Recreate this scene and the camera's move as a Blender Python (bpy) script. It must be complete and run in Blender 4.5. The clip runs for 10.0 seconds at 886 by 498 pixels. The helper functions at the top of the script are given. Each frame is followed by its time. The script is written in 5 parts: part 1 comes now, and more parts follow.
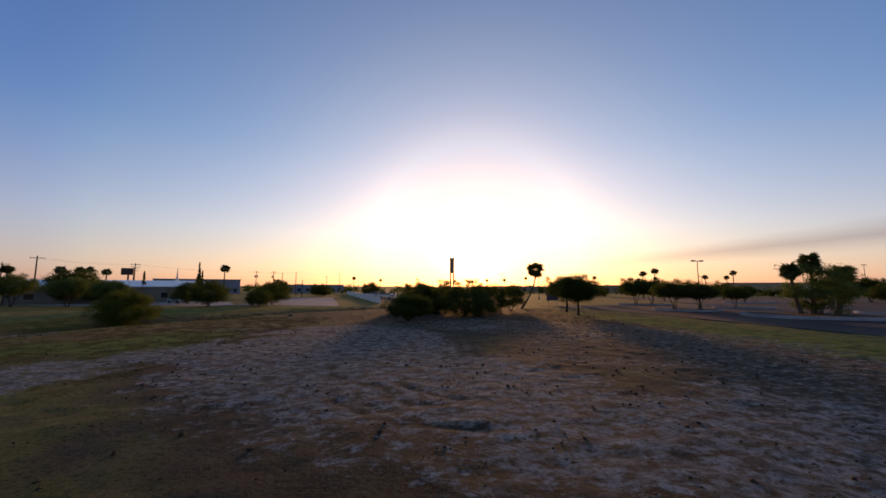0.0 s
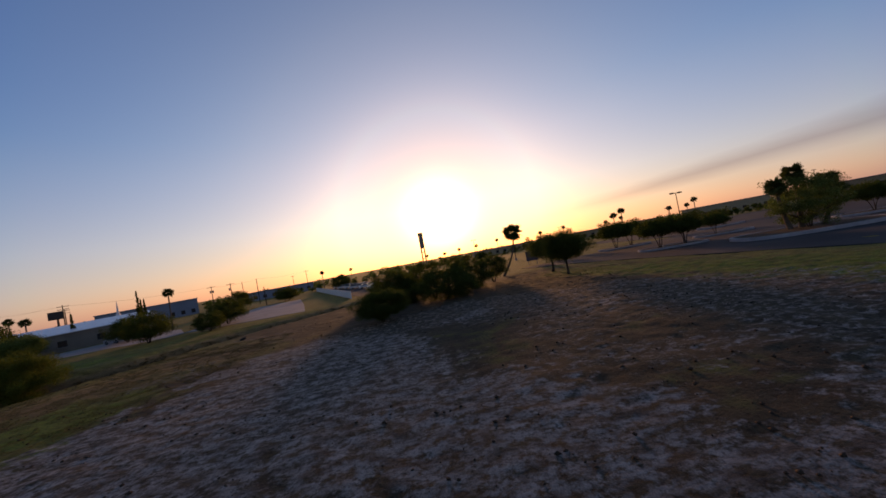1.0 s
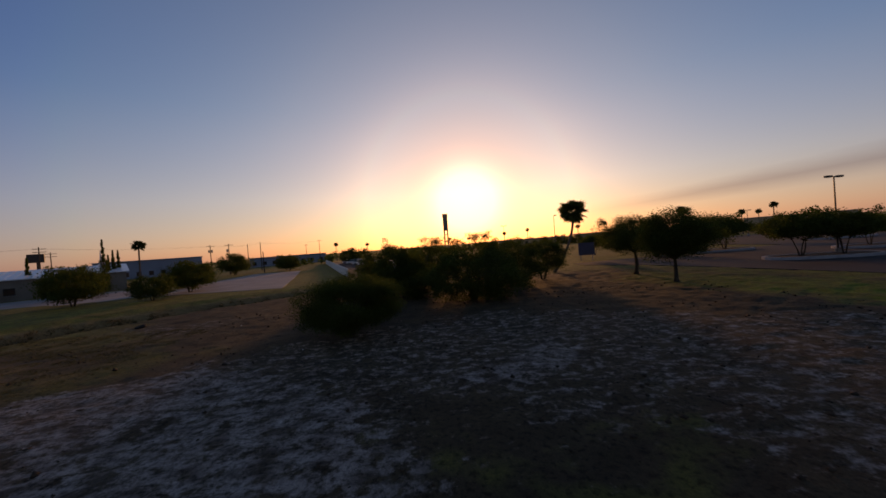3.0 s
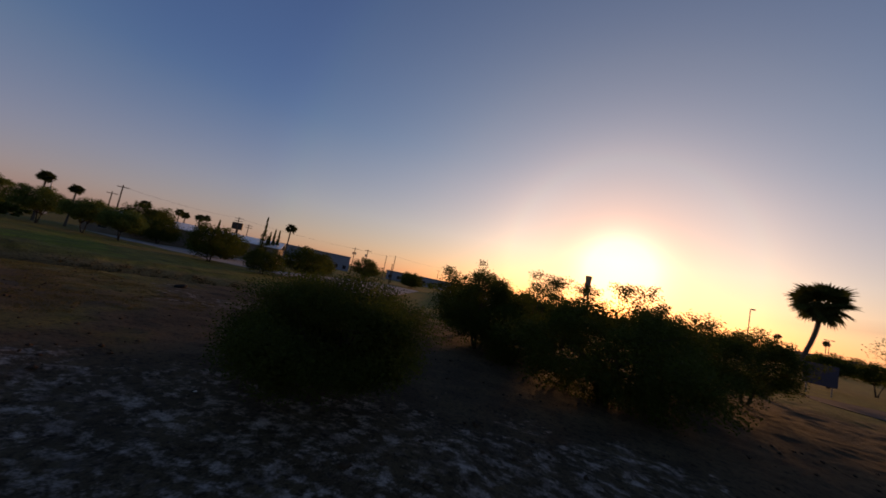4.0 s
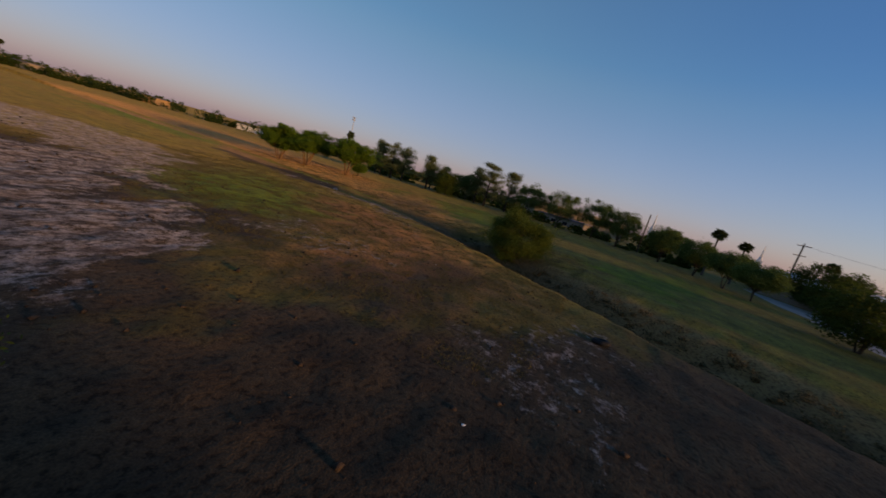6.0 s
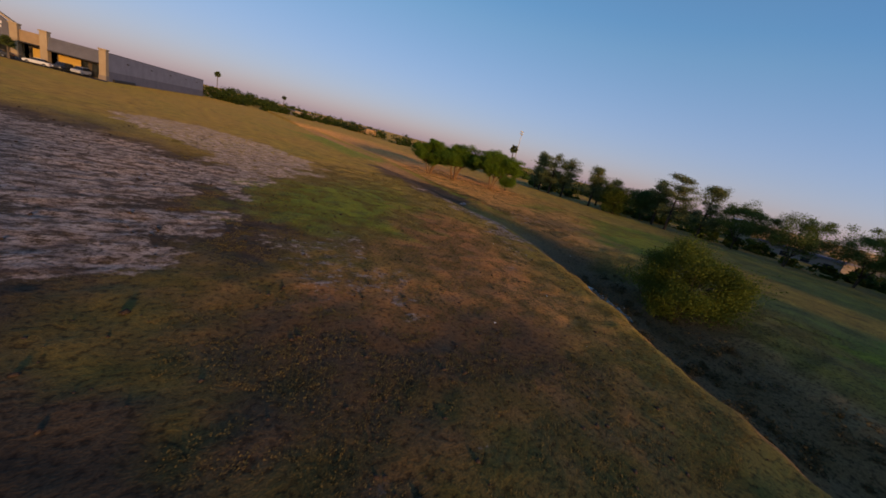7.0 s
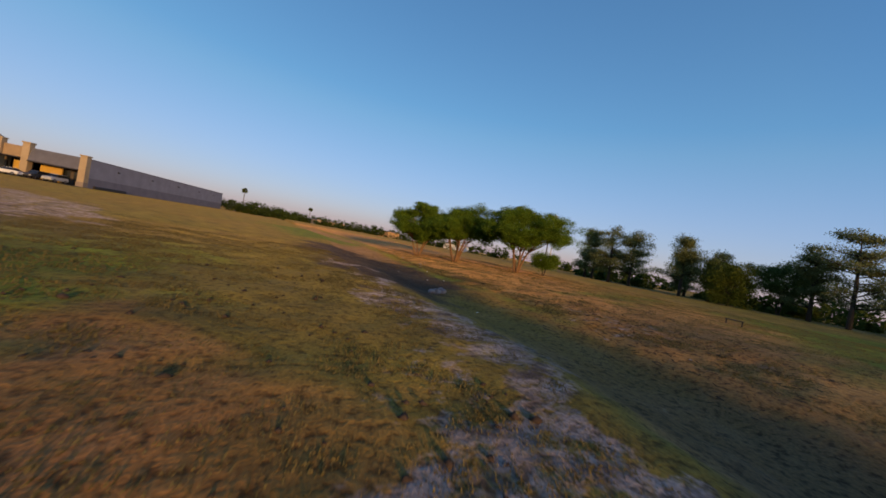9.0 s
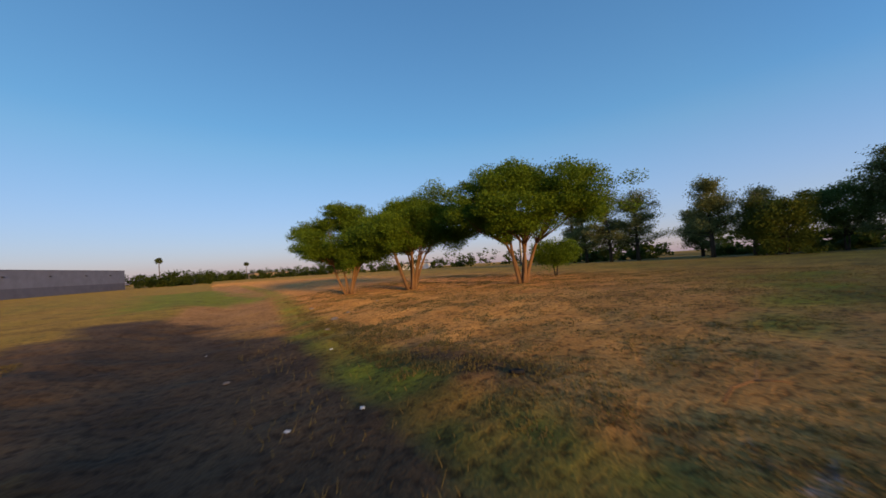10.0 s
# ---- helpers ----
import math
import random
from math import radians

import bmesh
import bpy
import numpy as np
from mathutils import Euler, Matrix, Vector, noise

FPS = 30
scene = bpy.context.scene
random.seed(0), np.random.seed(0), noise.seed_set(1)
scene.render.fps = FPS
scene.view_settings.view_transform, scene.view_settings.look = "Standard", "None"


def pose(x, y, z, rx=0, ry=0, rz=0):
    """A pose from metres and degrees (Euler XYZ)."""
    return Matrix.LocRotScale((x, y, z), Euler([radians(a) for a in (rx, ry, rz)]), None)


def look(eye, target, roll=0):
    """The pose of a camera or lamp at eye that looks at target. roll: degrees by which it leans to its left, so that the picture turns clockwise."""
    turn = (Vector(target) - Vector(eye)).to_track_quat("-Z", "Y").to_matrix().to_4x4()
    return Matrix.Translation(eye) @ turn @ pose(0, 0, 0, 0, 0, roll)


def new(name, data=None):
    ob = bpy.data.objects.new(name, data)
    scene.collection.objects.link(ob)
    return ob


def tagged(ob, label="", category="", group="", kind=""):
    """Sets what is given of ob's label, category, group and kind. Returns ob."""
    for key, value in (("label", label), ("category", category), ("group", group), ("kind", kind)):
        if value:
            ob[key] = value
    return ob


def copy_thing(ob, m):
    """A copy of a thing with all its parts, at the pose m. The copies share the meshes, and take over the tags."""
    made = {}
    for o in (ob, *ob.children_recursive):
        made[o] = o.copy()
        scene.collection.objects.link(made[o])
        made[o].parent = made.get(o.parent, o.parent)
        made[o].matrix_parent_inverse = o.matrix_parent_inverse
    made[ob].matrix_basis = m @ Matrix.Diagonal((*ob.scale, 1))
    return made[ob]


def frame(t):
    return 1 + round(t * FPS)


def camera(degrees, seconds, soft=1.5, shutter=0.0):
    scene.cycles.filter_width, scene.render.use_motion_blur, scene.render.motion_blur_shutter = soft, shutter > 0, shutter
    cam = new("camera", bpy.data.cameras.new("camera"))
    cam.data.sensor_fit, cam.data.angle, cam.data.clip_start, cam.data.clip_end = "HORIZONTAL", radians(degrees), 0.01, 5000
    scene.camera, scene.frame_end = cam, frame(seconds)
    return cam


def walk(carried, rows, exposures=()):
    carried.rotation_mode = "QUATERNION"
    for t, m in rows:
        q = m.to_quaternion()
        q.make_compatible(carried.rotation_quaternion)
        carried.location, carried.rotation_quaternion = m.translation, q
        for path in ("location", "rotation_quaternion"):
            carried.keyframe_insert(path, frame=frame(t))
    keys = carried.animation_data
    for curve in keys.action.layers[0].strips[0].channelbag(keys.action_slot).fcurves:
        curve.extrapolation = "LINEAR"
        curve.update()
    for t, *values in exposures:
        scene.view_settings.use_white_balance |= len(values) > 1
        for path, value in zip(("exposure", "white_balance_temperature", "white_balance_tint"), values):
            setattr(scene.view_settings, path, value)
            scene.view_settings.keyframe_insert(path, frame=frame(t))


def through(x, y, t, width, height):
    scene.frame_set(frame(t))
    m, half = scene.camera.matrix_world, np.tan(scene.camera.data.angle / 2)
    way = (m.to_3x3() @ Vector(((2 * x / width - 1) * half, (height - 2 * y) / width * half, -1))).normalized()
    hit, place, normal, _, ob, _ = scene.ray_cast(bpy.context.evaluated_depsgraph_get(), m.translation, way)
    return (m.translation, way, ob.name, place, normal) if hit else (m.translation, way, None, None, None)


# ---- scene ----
cam = camera(102.55, 10.0, soft=1.6, shutter=0.09)
PATH = [
    (0, (0.001, 0.002, 4.141), (0.004, 1.991, 4.348), 0.13),
    (0.5, (0.186, 3.190, 4.939), (0.241, 5.188, 5.007), -4.43),
    (1, (0.161, 6.576, 5.263), (0.327, 8.568, 5.304), -10.48),
    (1.5, (0.572, 10.402, 4.987), (0.705, 12.397, 5.037), -8.26),
    (2, (1.107, 14.863, 4.677), (1.158, 16.862, 4.716), -2.71),
    (2.2, (1.046, 16.491, 4.549), (1.155, 18.488, 4.518), -5.16),
    (3.3, (0.847, 27.158, 4.148), (0.768, 29.156, 4.129), -2.26),
    (3.5, (1.227, 29.498, 3.841), (0.942, 31.477, 3.890), 2.37),
    (4, (1.810, 34.455, 3.433), (1.081, 36.307, 3.622), 11.30),
    (4.5, (0.396, 39.186, 3.462), (-0.894, 40.699, 3.684), 23.34),
    (5, (-1.065, 43.880, 3.818), (-2.831, 44.814, 3.720), 24.77),
    (5.5, (-3.435, 46.868, 3.930), (-5.416, 46.950, 3.676), 20.72),
    (6, (-6.417, 48.716, 4.344), (-8.213, 47.941, 3.969), 15.90),
    (6.2, (-7.674, 49.261, 4.535), (-9.321, 48.239, 4.086), 16.12),
    (7.3, (-16.937, 47.440, 5.104), (-18.034, 45.847, 4.614), 16.14),
    (7.5, (-18.774, 46.477, 4.871), (-19.811, 44.828, 4.434), 17.40),
    (8, (-23.671, 42.776, 3.785), (-24.681, 41.090, 3.412), 15.52),
    (8.5, (-28.076, 37.714, 2.749), (-29.037, 35.969, 2.569), 14.92),
    (9, (-31.604, 32.374, 1.677), (-32.588, 30.633, 1.659), 10.42),
    (9.5, (-34.519, 27.222, 1.687), (-35.611, 25.550, 1.791), 2.60),
    (10, (-39.666, 20.186, 1.605), (-40.833, 18.564, 1.697), -3.50),
]
walk(cam, [(t, look(eye, target, roll)) for t, eye, target, roll in PATH],
     exposures=[(0.0, 0.50, 8700, 29), (1.0, 0.27, 8950, 32), (2.2, 0.04, 9400, 34), (3.5, -0.12, 9900, 33), (4.5, -0.10, 9800, 31), (5.3, 0.10, 8900, 23), (6.2, 0.46, 7750, 13), (7.5, 0.70, 7450, 14), (9.0, 0.81, 7300, 9), (10.0, 0.89, 7250, 7)])

# ---- sky and sun ----
SUN_AZ, SUN_EL = 5.2, 6.6          # degrees from +y towards +x, and above the horizon
world = bpy.data.worlds.new("evening_sky")
scene.world = world
world.use_nodes = True
wn = world.node_tree.nodes
sky = wn.new("ShaderNodeTexSky")
sky.sky_type = "NISHITA"
sky.sun_disc = False
sky.sun_elevation, sky.sun_rotation = radians(SUN_EL), radians(SUN_AZ)
sky.air_density, sky.dust_density, sky.ozone_density = 1.0, 0.7, 3.0
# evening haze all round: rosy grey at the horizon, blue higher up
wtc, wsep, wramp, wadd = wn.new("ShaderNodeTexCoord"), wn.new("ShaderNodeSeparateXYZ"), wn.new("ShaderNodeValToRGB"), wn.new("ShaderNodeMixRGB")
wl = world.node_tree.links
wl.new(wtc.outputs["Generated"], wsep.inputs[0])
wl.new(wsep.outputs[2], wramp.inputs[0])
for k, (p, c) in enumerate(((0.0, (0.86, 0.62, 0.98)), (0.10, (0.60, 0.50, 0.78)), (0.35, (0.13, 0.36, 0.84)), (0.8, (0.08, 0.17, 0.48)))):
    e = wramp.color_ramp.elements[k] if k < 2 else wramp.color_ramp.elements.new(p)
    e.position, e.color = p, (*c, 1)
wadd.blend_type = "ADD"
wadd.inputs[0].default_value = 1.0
# rosier light through the thick air low down
wrose, wmul = wn.new("ShaderNodeValToRGB"), wn.new("ShaderNodeMixRGB")
wrose.color_ramp.elements[0].color, wrose.color_ramp.elements[1].color = (0.68, 0.63, 0.96, 1), (0.79, 0.95, 0.94, 1)
wrose.color_ramp.elements[1].position = 0.30
top_tone = wrose.color_ramp.elements.new(0.75)
top_tone.color = (0.60, 0.92, 1.0, 1)
wl.new(wsep.outputs[2], wrose.inputs[0])
wmul.blend_type = "MULTIPLY"
sunward = wn.new("ShaderNodeVectorMath")
sunward.operation = "DOT_PRODUCT"
wl.new(wtc.outputs["Generated"], sunward.inputs[0])
sunward.inputs[1].default_value = (math.sin(radians(SUN_AZ)), math.cos(radians(SUN_AZ)), 0)
away = wn.new("ShaderNodeMapRange")
away.inputs[1].default_value, away.inputs[2].default_value, away.inputs[3].default_value, away.inputs[4].default_value = 0.95, 0.1, 0.0, 1.0
wl.new(sunward.outputs["Value"], away.inputs[0])
wl.new(away.outputs[0], wmul.inputs[0])
wl.new(sky.outputs[0], wmul.inputs[1])
wl.new(wrose.outputs[0], wmul.inputs[2])
# the haze round the sun: bright and yellow close by, thinner further off
toward = wn.new("ShaderNodeVectorMath")
toward.operation = "DOT_PRODUCT"
wl.new(wtc.outputs["Generated"], toward.inputs[0])
toward.inputs[1].default_value = (math.sin(radians(SUN_AZ)) * math.cos(radians(SUN_EL)), math.cos(radians(SUN_AZ)) * math.cos(radians(SUN_EL)), math.sin(radians(SUN_EL)))
angle, whalo, wglow = wn.new("ShaderNodeMath"), wn.new("ShaderNodeValToRGB"), wn.new("ShaderNodeMixRGB")
angle.operation = "ARCCOSINE"
wl.new(toward.outputs["Value"], angle.inputs[0])
wl.new(angle.outputs[0], whalo.inputs[0])
for k, (p, c) in enumerate(((0.0, (1.7, 1.7, 1.9)), (1.0, (0.86, 0.90, 0.97)), (0.06, (1.0, 0.96, 1.05)), (0.12, (0.70, 0.67, 0.70)), (0.19, (0.74, 0.76, 0.82)), (0.29, (0.96, 1.02, 1.04)),
                           (0.39, (1.24, 1.28, 1.27)), (0.53, (1.38, 1.40, 1.45)), (0.62, (1.42, 1.43, 1.48)), (0.78, (1.12, 1.18, 1.25)), (0.92, (0.86, 0.90, 0.97)))):
    e = whalo.color_ramp.elements[k] if k < 2 else whalo.color_ramp.elements.new(p)
    e.position, e.color = p, (*c, 1)
whalo.color_ramp.interpolation = "B_SPLINE"
wglow.blend_type = "MULTIPLY"
wglow.inputs[0].default_value = 1.0
# the sky behind the viewer's back is duller than the sky to the side
dusk, wdusk = wn.new("ShaderNodeMapRange"), wn.new("ShaderNodeMixRGB")
dusk.inputs[1].default_value, dusk.inputs[2].default_value, dusk.inputs[3].default_value, dusk.inputs[4].default_value = -1.0, -0.1, 0.74, 1.16
wl.new(sunward.outputs["Value"], dusk.inputs[0])
wdusk.blend_type = "MULTIPLY"
dusk_on = wn.new("ShaderNodeMapRange")
dusk_on.inputs[1].default_value, dusk_on.inputs[2].default_value, dusk_on.inputs[3].default_value, dusk_on.inputs[4].default_value = 0.1, 0.6, 1.0, 0.0
wl.new(sunward.outputs["Value"], dusk_on.inputs[0])
wl.new(dusk_on.outputs[0], wdusk.inputs[0])
wl.new(wmul.outputs[0], wdusk.inputs[1])
wl.new(dusk.outputs[0], wdusk.inputs[2])
wl.new(wdusk.outputs[0], wglow.inputs[1])
wl.new(whalo.outputs[0], wglow.inputs[2])
# dust low over the sunset: dimmer and rosier towards the horizon
wdust, wlow, sunside = wn.new("ShaderNodeValToRGB"), wn.new("ShaderNodeMixRGB"), wn.new("ShaderNodeMath")
for k, (p, c) in enumerate(((0.0, (0.72, 0.58, 0.52)), (0.45, (1.0, 1.0, 1.0)), (0.06, (0.86, 0.74, 0.68)), (0.14, (1.0, 0.93, 0.89)), (0.28, (1.04, 0.99, 0.97)))):
    e = wdust.color_ramp.elements[k] if k < 2 else wdust.color_ramp.elements.new(p)
    e.position, e.color = p, (*c, 1)
wl.new(wsep.outputs[2], wdust.inputs[0])
sunside.operation = "SUBTRACT"
sunside.inputs[0].default_value = 1.0
wl.new(away.outputs[0], sunside.inputs[1])
wlow.blend_type = "MULTIPLY"
wl.new(sunside.outputs[0], wlow.inputs[0])
wl.new(wglow.outputs[0], wlow.inputs[1])
wl.new(wdust.outputs[0], wlow.inputs[2])
# deeper blue high up, well away from the sun
wdeep, wblue, whigh = wn.new("ShaderNodeValToRGB"), wn.new("ShaderNodeMixRGB"), wn.new("ShaderNodeMapRange")
wl.new(angle.outputs[0], wdeep.inputs[0])
wdeep.color_ramp.elements[0].position, wdeep.color_ramp.elements[0].color = 0.50, (1, 1, 1, 1)
wdeep.color_ramp.elements[1].position, wdeep.color_ramp.elements[1].color = 1.0, (0.58, 0.77, 1.0, 1)
whigh.interpolation_type = "SMOOTHSTEP"
whigh.inputs[1].default_value, whigh.inputs[2].default_value = 0.06, 0.45
wl.new(wsep.outputs[2], whigh.inputs[0])
near_sun = wn.new("ShaderNodeMapRange")
near_sun.inputs[1].default_value, near_sun.inputs[2].default_value, near_sun.inputs[3].default_value, near_sun.inputs[4].default_value = 1.2, 1.9, 1.0, 0.0
wl.new(angle.outputs[0], near_sun.inputs[0])
both = wn.new("ShaderNodeMath")
both.operation = "MULTIPLY"
wl.new(whigh.outputs[0], both.inputs[0])
wl.new(near_sun.outputs[0], both.inputs[1])
wblue.blend_type = "MULTIPLY"
wl.new(both.outputs[0], wblue.inputs[0])
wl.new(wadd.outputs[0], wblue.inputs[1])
wl.new(wdeep.outputs[0], wblue.inputs[2])
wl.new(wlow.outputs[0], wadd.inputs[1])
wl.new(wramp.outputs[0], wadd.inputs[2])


def sky_math(kind, a, b=None, c=None):
    k = wn.new("ShaderNodeMath")
    k.operation = kind
    for i, v in enumerate((a, b, c)):
        if isinstance(v, (int, float)):
            k.inputs[i].default_value = v
        elif v is not None:
            wl.new(v, k.inputs[i])
    return k.outputs[0]


# a thin drift of smoke low in the sky, rising towards the east
swirl = wn.new("ShaderNodeTexNoise")
swirl.inputs["Scale"].default_value, swirl.inputs["Detail"].default_value = 5.0, 5.0
smap = wn.new("ShaderNodeMapping")
smap.inputs["Scale"].default_value = (1, 1, 7)
wl.new(wtc.outputs["Generated"], smap.inputs[0])
wl.new(smap.outputs[0], swirl.inputs["Vector"])
east = sky_math("ARCTAN2", wsep.outputs[0], wsep.outputs[1])
mid_line = sky_math("MULTIPLY_ADD", east, 0.075, 0.018)
off_line = sky_math("SUBTRACT", wsep.outputs[2], sky_math("MULTIPLY_ADD", swirl.outputs[0], 0.02, mid_line))
thick = sky_math("MULTIPLY_ADD", east, 0.030, 0.004)
band = sky_math("SUBTRACT", 1.0, sky_math("DIVIDE", sky_math("ABSOLUTE", off_line), thick))
band = sky_math("MAXIMUM", band, 0.0)
span = wn.new("ShaderNodeMapRange")
span.interpolation_type = "SMOOTHSTEP"
span.inputs[1].default_value, span.inputs[2].default_value = 0.30, 0.75
wl.new(east, span.inputs[0])
amount = sky_math("MULTIPLY", sky_math("MULTIPLY", band, span.outputs[0]), sky_math("MULTIPLY", sky_math("LESS_THAN", east, 1.9), 0.6))
wsmoke = wn.new("ShaderNodeMixRGB")
wsmoke.blend_type = "MULTIPLY"
wl.new(amount, wsmoke.inputs[0])
wl.new(wblue.outputs[0], wsmoke.inputs[1])
wsmoke.inputs[2].default_value = (0.55, 0.48, 0.52, 1)
wl.new(wsmoke.outputs[0], wn["Background"].inputs[0])
wn["Background"].inputs[1].default_value = 0.138

sun_data = bpy.data.lights.new("sun", "SUN")
sun_data.energy, sun_data.angle, sun_data.color = 2.15, radians(6.0), (1.0, 0.58, 0.26)
sun = new("sun", sun_data)
sa, se = radians(SUN_AZ), radians(SUN_EL)
sun.matrix_world = look((math.sin(sa) * math.cos(se) * 500, math.cos(sa) * math.cos(se) * 500, math.sin(se) * 500), (0, 0, 0))


# ---- materials ----
def nodes_of(name, rough=0.8, metal=0.0):
    m = bpy.data.materials.new(name)
    m.use_nodes = True
    n, l = m.node_tree.nodes, m.node_tree.links
    b = n["Principled BSDF"]
    b.inputs["Roughness"].default_value, b.inputs["Metallic"].default_value = rough, metal
    return m, n, l, b


def noise_node(n, l, scale, detail=5.0, coord="Object", stretch=None):
    tc = n.new("ShaderNodeTexCoord")
    t = n.new("ShaderNodeTexNoise")
    t.inputs["Scale"].default_value, t.inputs["Detail"].default_value = scale, detail
    src = tc.outputs[coord]
    if stretch:
        mp = n.new("ShaderNodeMapping")
        mp.inputs["Scale"].default_value = stretch
        l.new(src, mp.inputs[0])
        src = mp.outputs[0]
    l.new(src, t.inputs["Vector"])
    return t


def ramp(n, l, src, stops):
    r = n.new("ShaderNodeValToRGB")
    e = r.color_ramp.elements
    while len(e) < len(stops):
        e.new(0.5)
    for k, (p, c) in zip(e, stops):
        k.position, k.color = p, (*c, 1)
    l.new(src, r.inputs[0])
    return r


def mixed(n, l, fac, a, b, mode="MIX"):
    m = n.new("ShaderNodeMixRGB")
    m.blend_type = mode
    for k, s in zip((0, 1, 2), (fac, a, b)):
        if isinstance(s, (float, int)):
            m.inputs[k].default_value = s
        elif isinstance(s, tuple):
            m.inputs[k].default_value = (*s, 1)
        else:
            l.new(s, m.inputs[k])
    return m.outputs[0]


def bump(n, l, b, height, strength, dist):
    k = n.new("ShaderNodeBump")
    k.inputs["Strength"].default_value, k.inputs["Distance"].default_value = strength, dist
    l.new(height, k.inputs["Height"])
    l.new(k.outputs[0], b.inputs["Normal"])


def surface(name, dark, light, rough=0.8, metal=0.0, scale=3.0, fine=40.0, relief=0.01, spread=0.25, stretch=None):
    """Two tones broken up at a coarse and a fine scale, with a slight relief."""
    m, n, l, b = nodes_of(name, rough, metal)
    if rough > 0.75:
        b.inputs["Specular IOR Level"].default_value = 0.12
    a, c = noise_node(n, l, scale, 6.0, stretch=stretch), noise_node(n, l, fine, 4.0)
    col = ramp(n, l, a.outputs[0], [(0.5 - spread, dark), (0.5 + spread, light)]).outputs[0]
    tone = ramp(n, l, c.outputs[0], [(0.3, (0.72, 0.72, 0.72)), (0.7, (1.0, 1.0, 1.0))]).outputs[0]
    l.new(mixed(n, l, 0.7, col, tone, "MULTIPLY"), b.inputs["Base Color"])
    if relief:
        bump(n, l, b, c.outputs[0], 0.6, relief)
    return m


def foliage(name, dark, light, through=0.35):
    """Leaves: a tone for each leaf, and part of the light passing through."""
    m, n, l, b = nodes_of(name, 0.7)
    b.inputs["Specular IOR Level"].default_value = 0.12
    geo = n.new("ShaderNodeNewGeometry")
    big = noise_node(n, l, 1.4, 3.0)
    leaf = ramp(n, l, geo.outputs["Random Per Island"], [(0.0, tuple(0.6 * a + 0.4 * c for a, c in zip(dark, light))), (1.0, tuple(0.25 * a + 0.75 * c for a, c in zip(dark, light)))]).outputs[0]
    tone = ramp(n, l, big.outputs[0], [(0.3, (0.55, 0.62, 0.55)), (0.7, (1.15, 1.12, 1.0))]).outputs[0]
    col = mixed(n, l, 0.8, leaf, tone, "MULTIPLY")
    l.new(col, b.inputs["Base Color"])
    tr = n.new("ShaderNodeBsdfTranslucent")
    l.new(col, tr.inputs[0])
    mx = n.new("ShaderNodeMixShader")
    mx.inputs[0].default_value = through
    l.new(b.outputs[0], mx.inputs[1])
    l.new(tr.outputs[0], mx.inputs[2])
    l.new(mx.outputs[0], n["Material Output"].inputs[0])
    return m


LEAF_MESQUITE = foliage("mesquite_leaves", (0.030, 0.045, 0.010), (0.085, 0.115, 0.020), 0.5)
LEAF_EBONY = foliage("ebony_leaves", (0.052, 0.102, 0.010), (0.165, 0.250, 0.024))
LEAF_SHRUB = foliage("willow_leaves", (0.056, 0.078, 0.012), (0.135, 0.165, 0.025))
LEAF_DARK = foliage("dark_leaves", (0.055, 0.092, 0.022), (0.165, 0.215, 0.056), 0.4)
LEAF_PINE = foliage("pine_needles", (0.090, 0.110, 0.042), (0.235, 0.255, 0.098), 0.4)
LEAF_PALM = foliage("palm_leaves", (0.035, 0.050, 0.014), (0.080, 0.100, 0.030), 0.25)
LEAF_DEAD = foliage("dead_fronds", (0.10, 0.075, 0.045), (0.20, 0.150, 0.090), 0.2)
GRASS_DRY = foliage("dry_grass_blades", (0.085, 0.068, 0.022), (0.210, 0.155, 0.058), 0.12)
WEEDS = foliage("dead_ditch_weeds", (0.050, 0.038, 0.018), (0.130, 0.098, 0.044), 0.2)
BARK = surface("grey_bark", (0.034, 0.026, 0.020), (0.090, 0.070, 0.052), 0.9, scale=4, fine=30, relief=0.02, stretch=(1, 1, 0.3))
BARK_WARM = surface("warm_bark", (0.120, 0.066, 0.032), (0.270, 0.150, 0.075), 0.9, scale=3, fine=26, relief=0.02, stretch=(1, 1, 0.3))
BARK_PALM = surface("palm_trunk_bark", (0.070, 0.055, 0.042), (0.160, 0.130, 0.100), 0.9, scale=5, fine=40, relief=0.02, stretch=(1, 1, 3))
TAN = surface("tan_stucco", (0.27, 0.19, 0.11), (0.36, 0.26, 0.16), 0.85, scale=0.6, fine=30, relief=0.004)
CREAM = surface("cream_stucco", (0.32, 0.24, 0.15), (0.42, 0.33, 0.21), 0.85, scale=0.6, fine=30, relief=0.004)
GREYWALL = surface("grey_painted_block", (0.20, 0.20, 0.24), (0.26, 0.26, 0.31), 0.85, scale=0.5, fine=20, relief=0.004)
GREYBASE = surface("darker_grey_block", (0.135, 0.13, 0.16), (0.18, 0.175, 0.21), 0.85, scale=0.5, fine=20, relief=0.006)
BROWNBRICK = surface("tan_brick_wall", (0.20, 0.16, 0.13), (0.30, 0.25, 0.20), 0.9, scale=0.4, fine=16, relief=0.006)
WHITEMETAL = surface("white_metal_roof", (0.62, 0.64, 0.66), (0.78, 0.79, 0.80), 0.35, scale=0.3, fine=8, relief=0.0)
BLUEMETAL = surface("blue_grey_cladding", (0.13, 0.18, 0.24), (0.18, 0.24, 0.31), 0.5, scale=0.2, fine=8, relief=0.0)
WHITEPAINT = surface("white_paint", (0.62, 0.62, 0.60), (0.78, 0.77, 0.74), 0.6, scale=0.8, fine=20, relief=0.0)
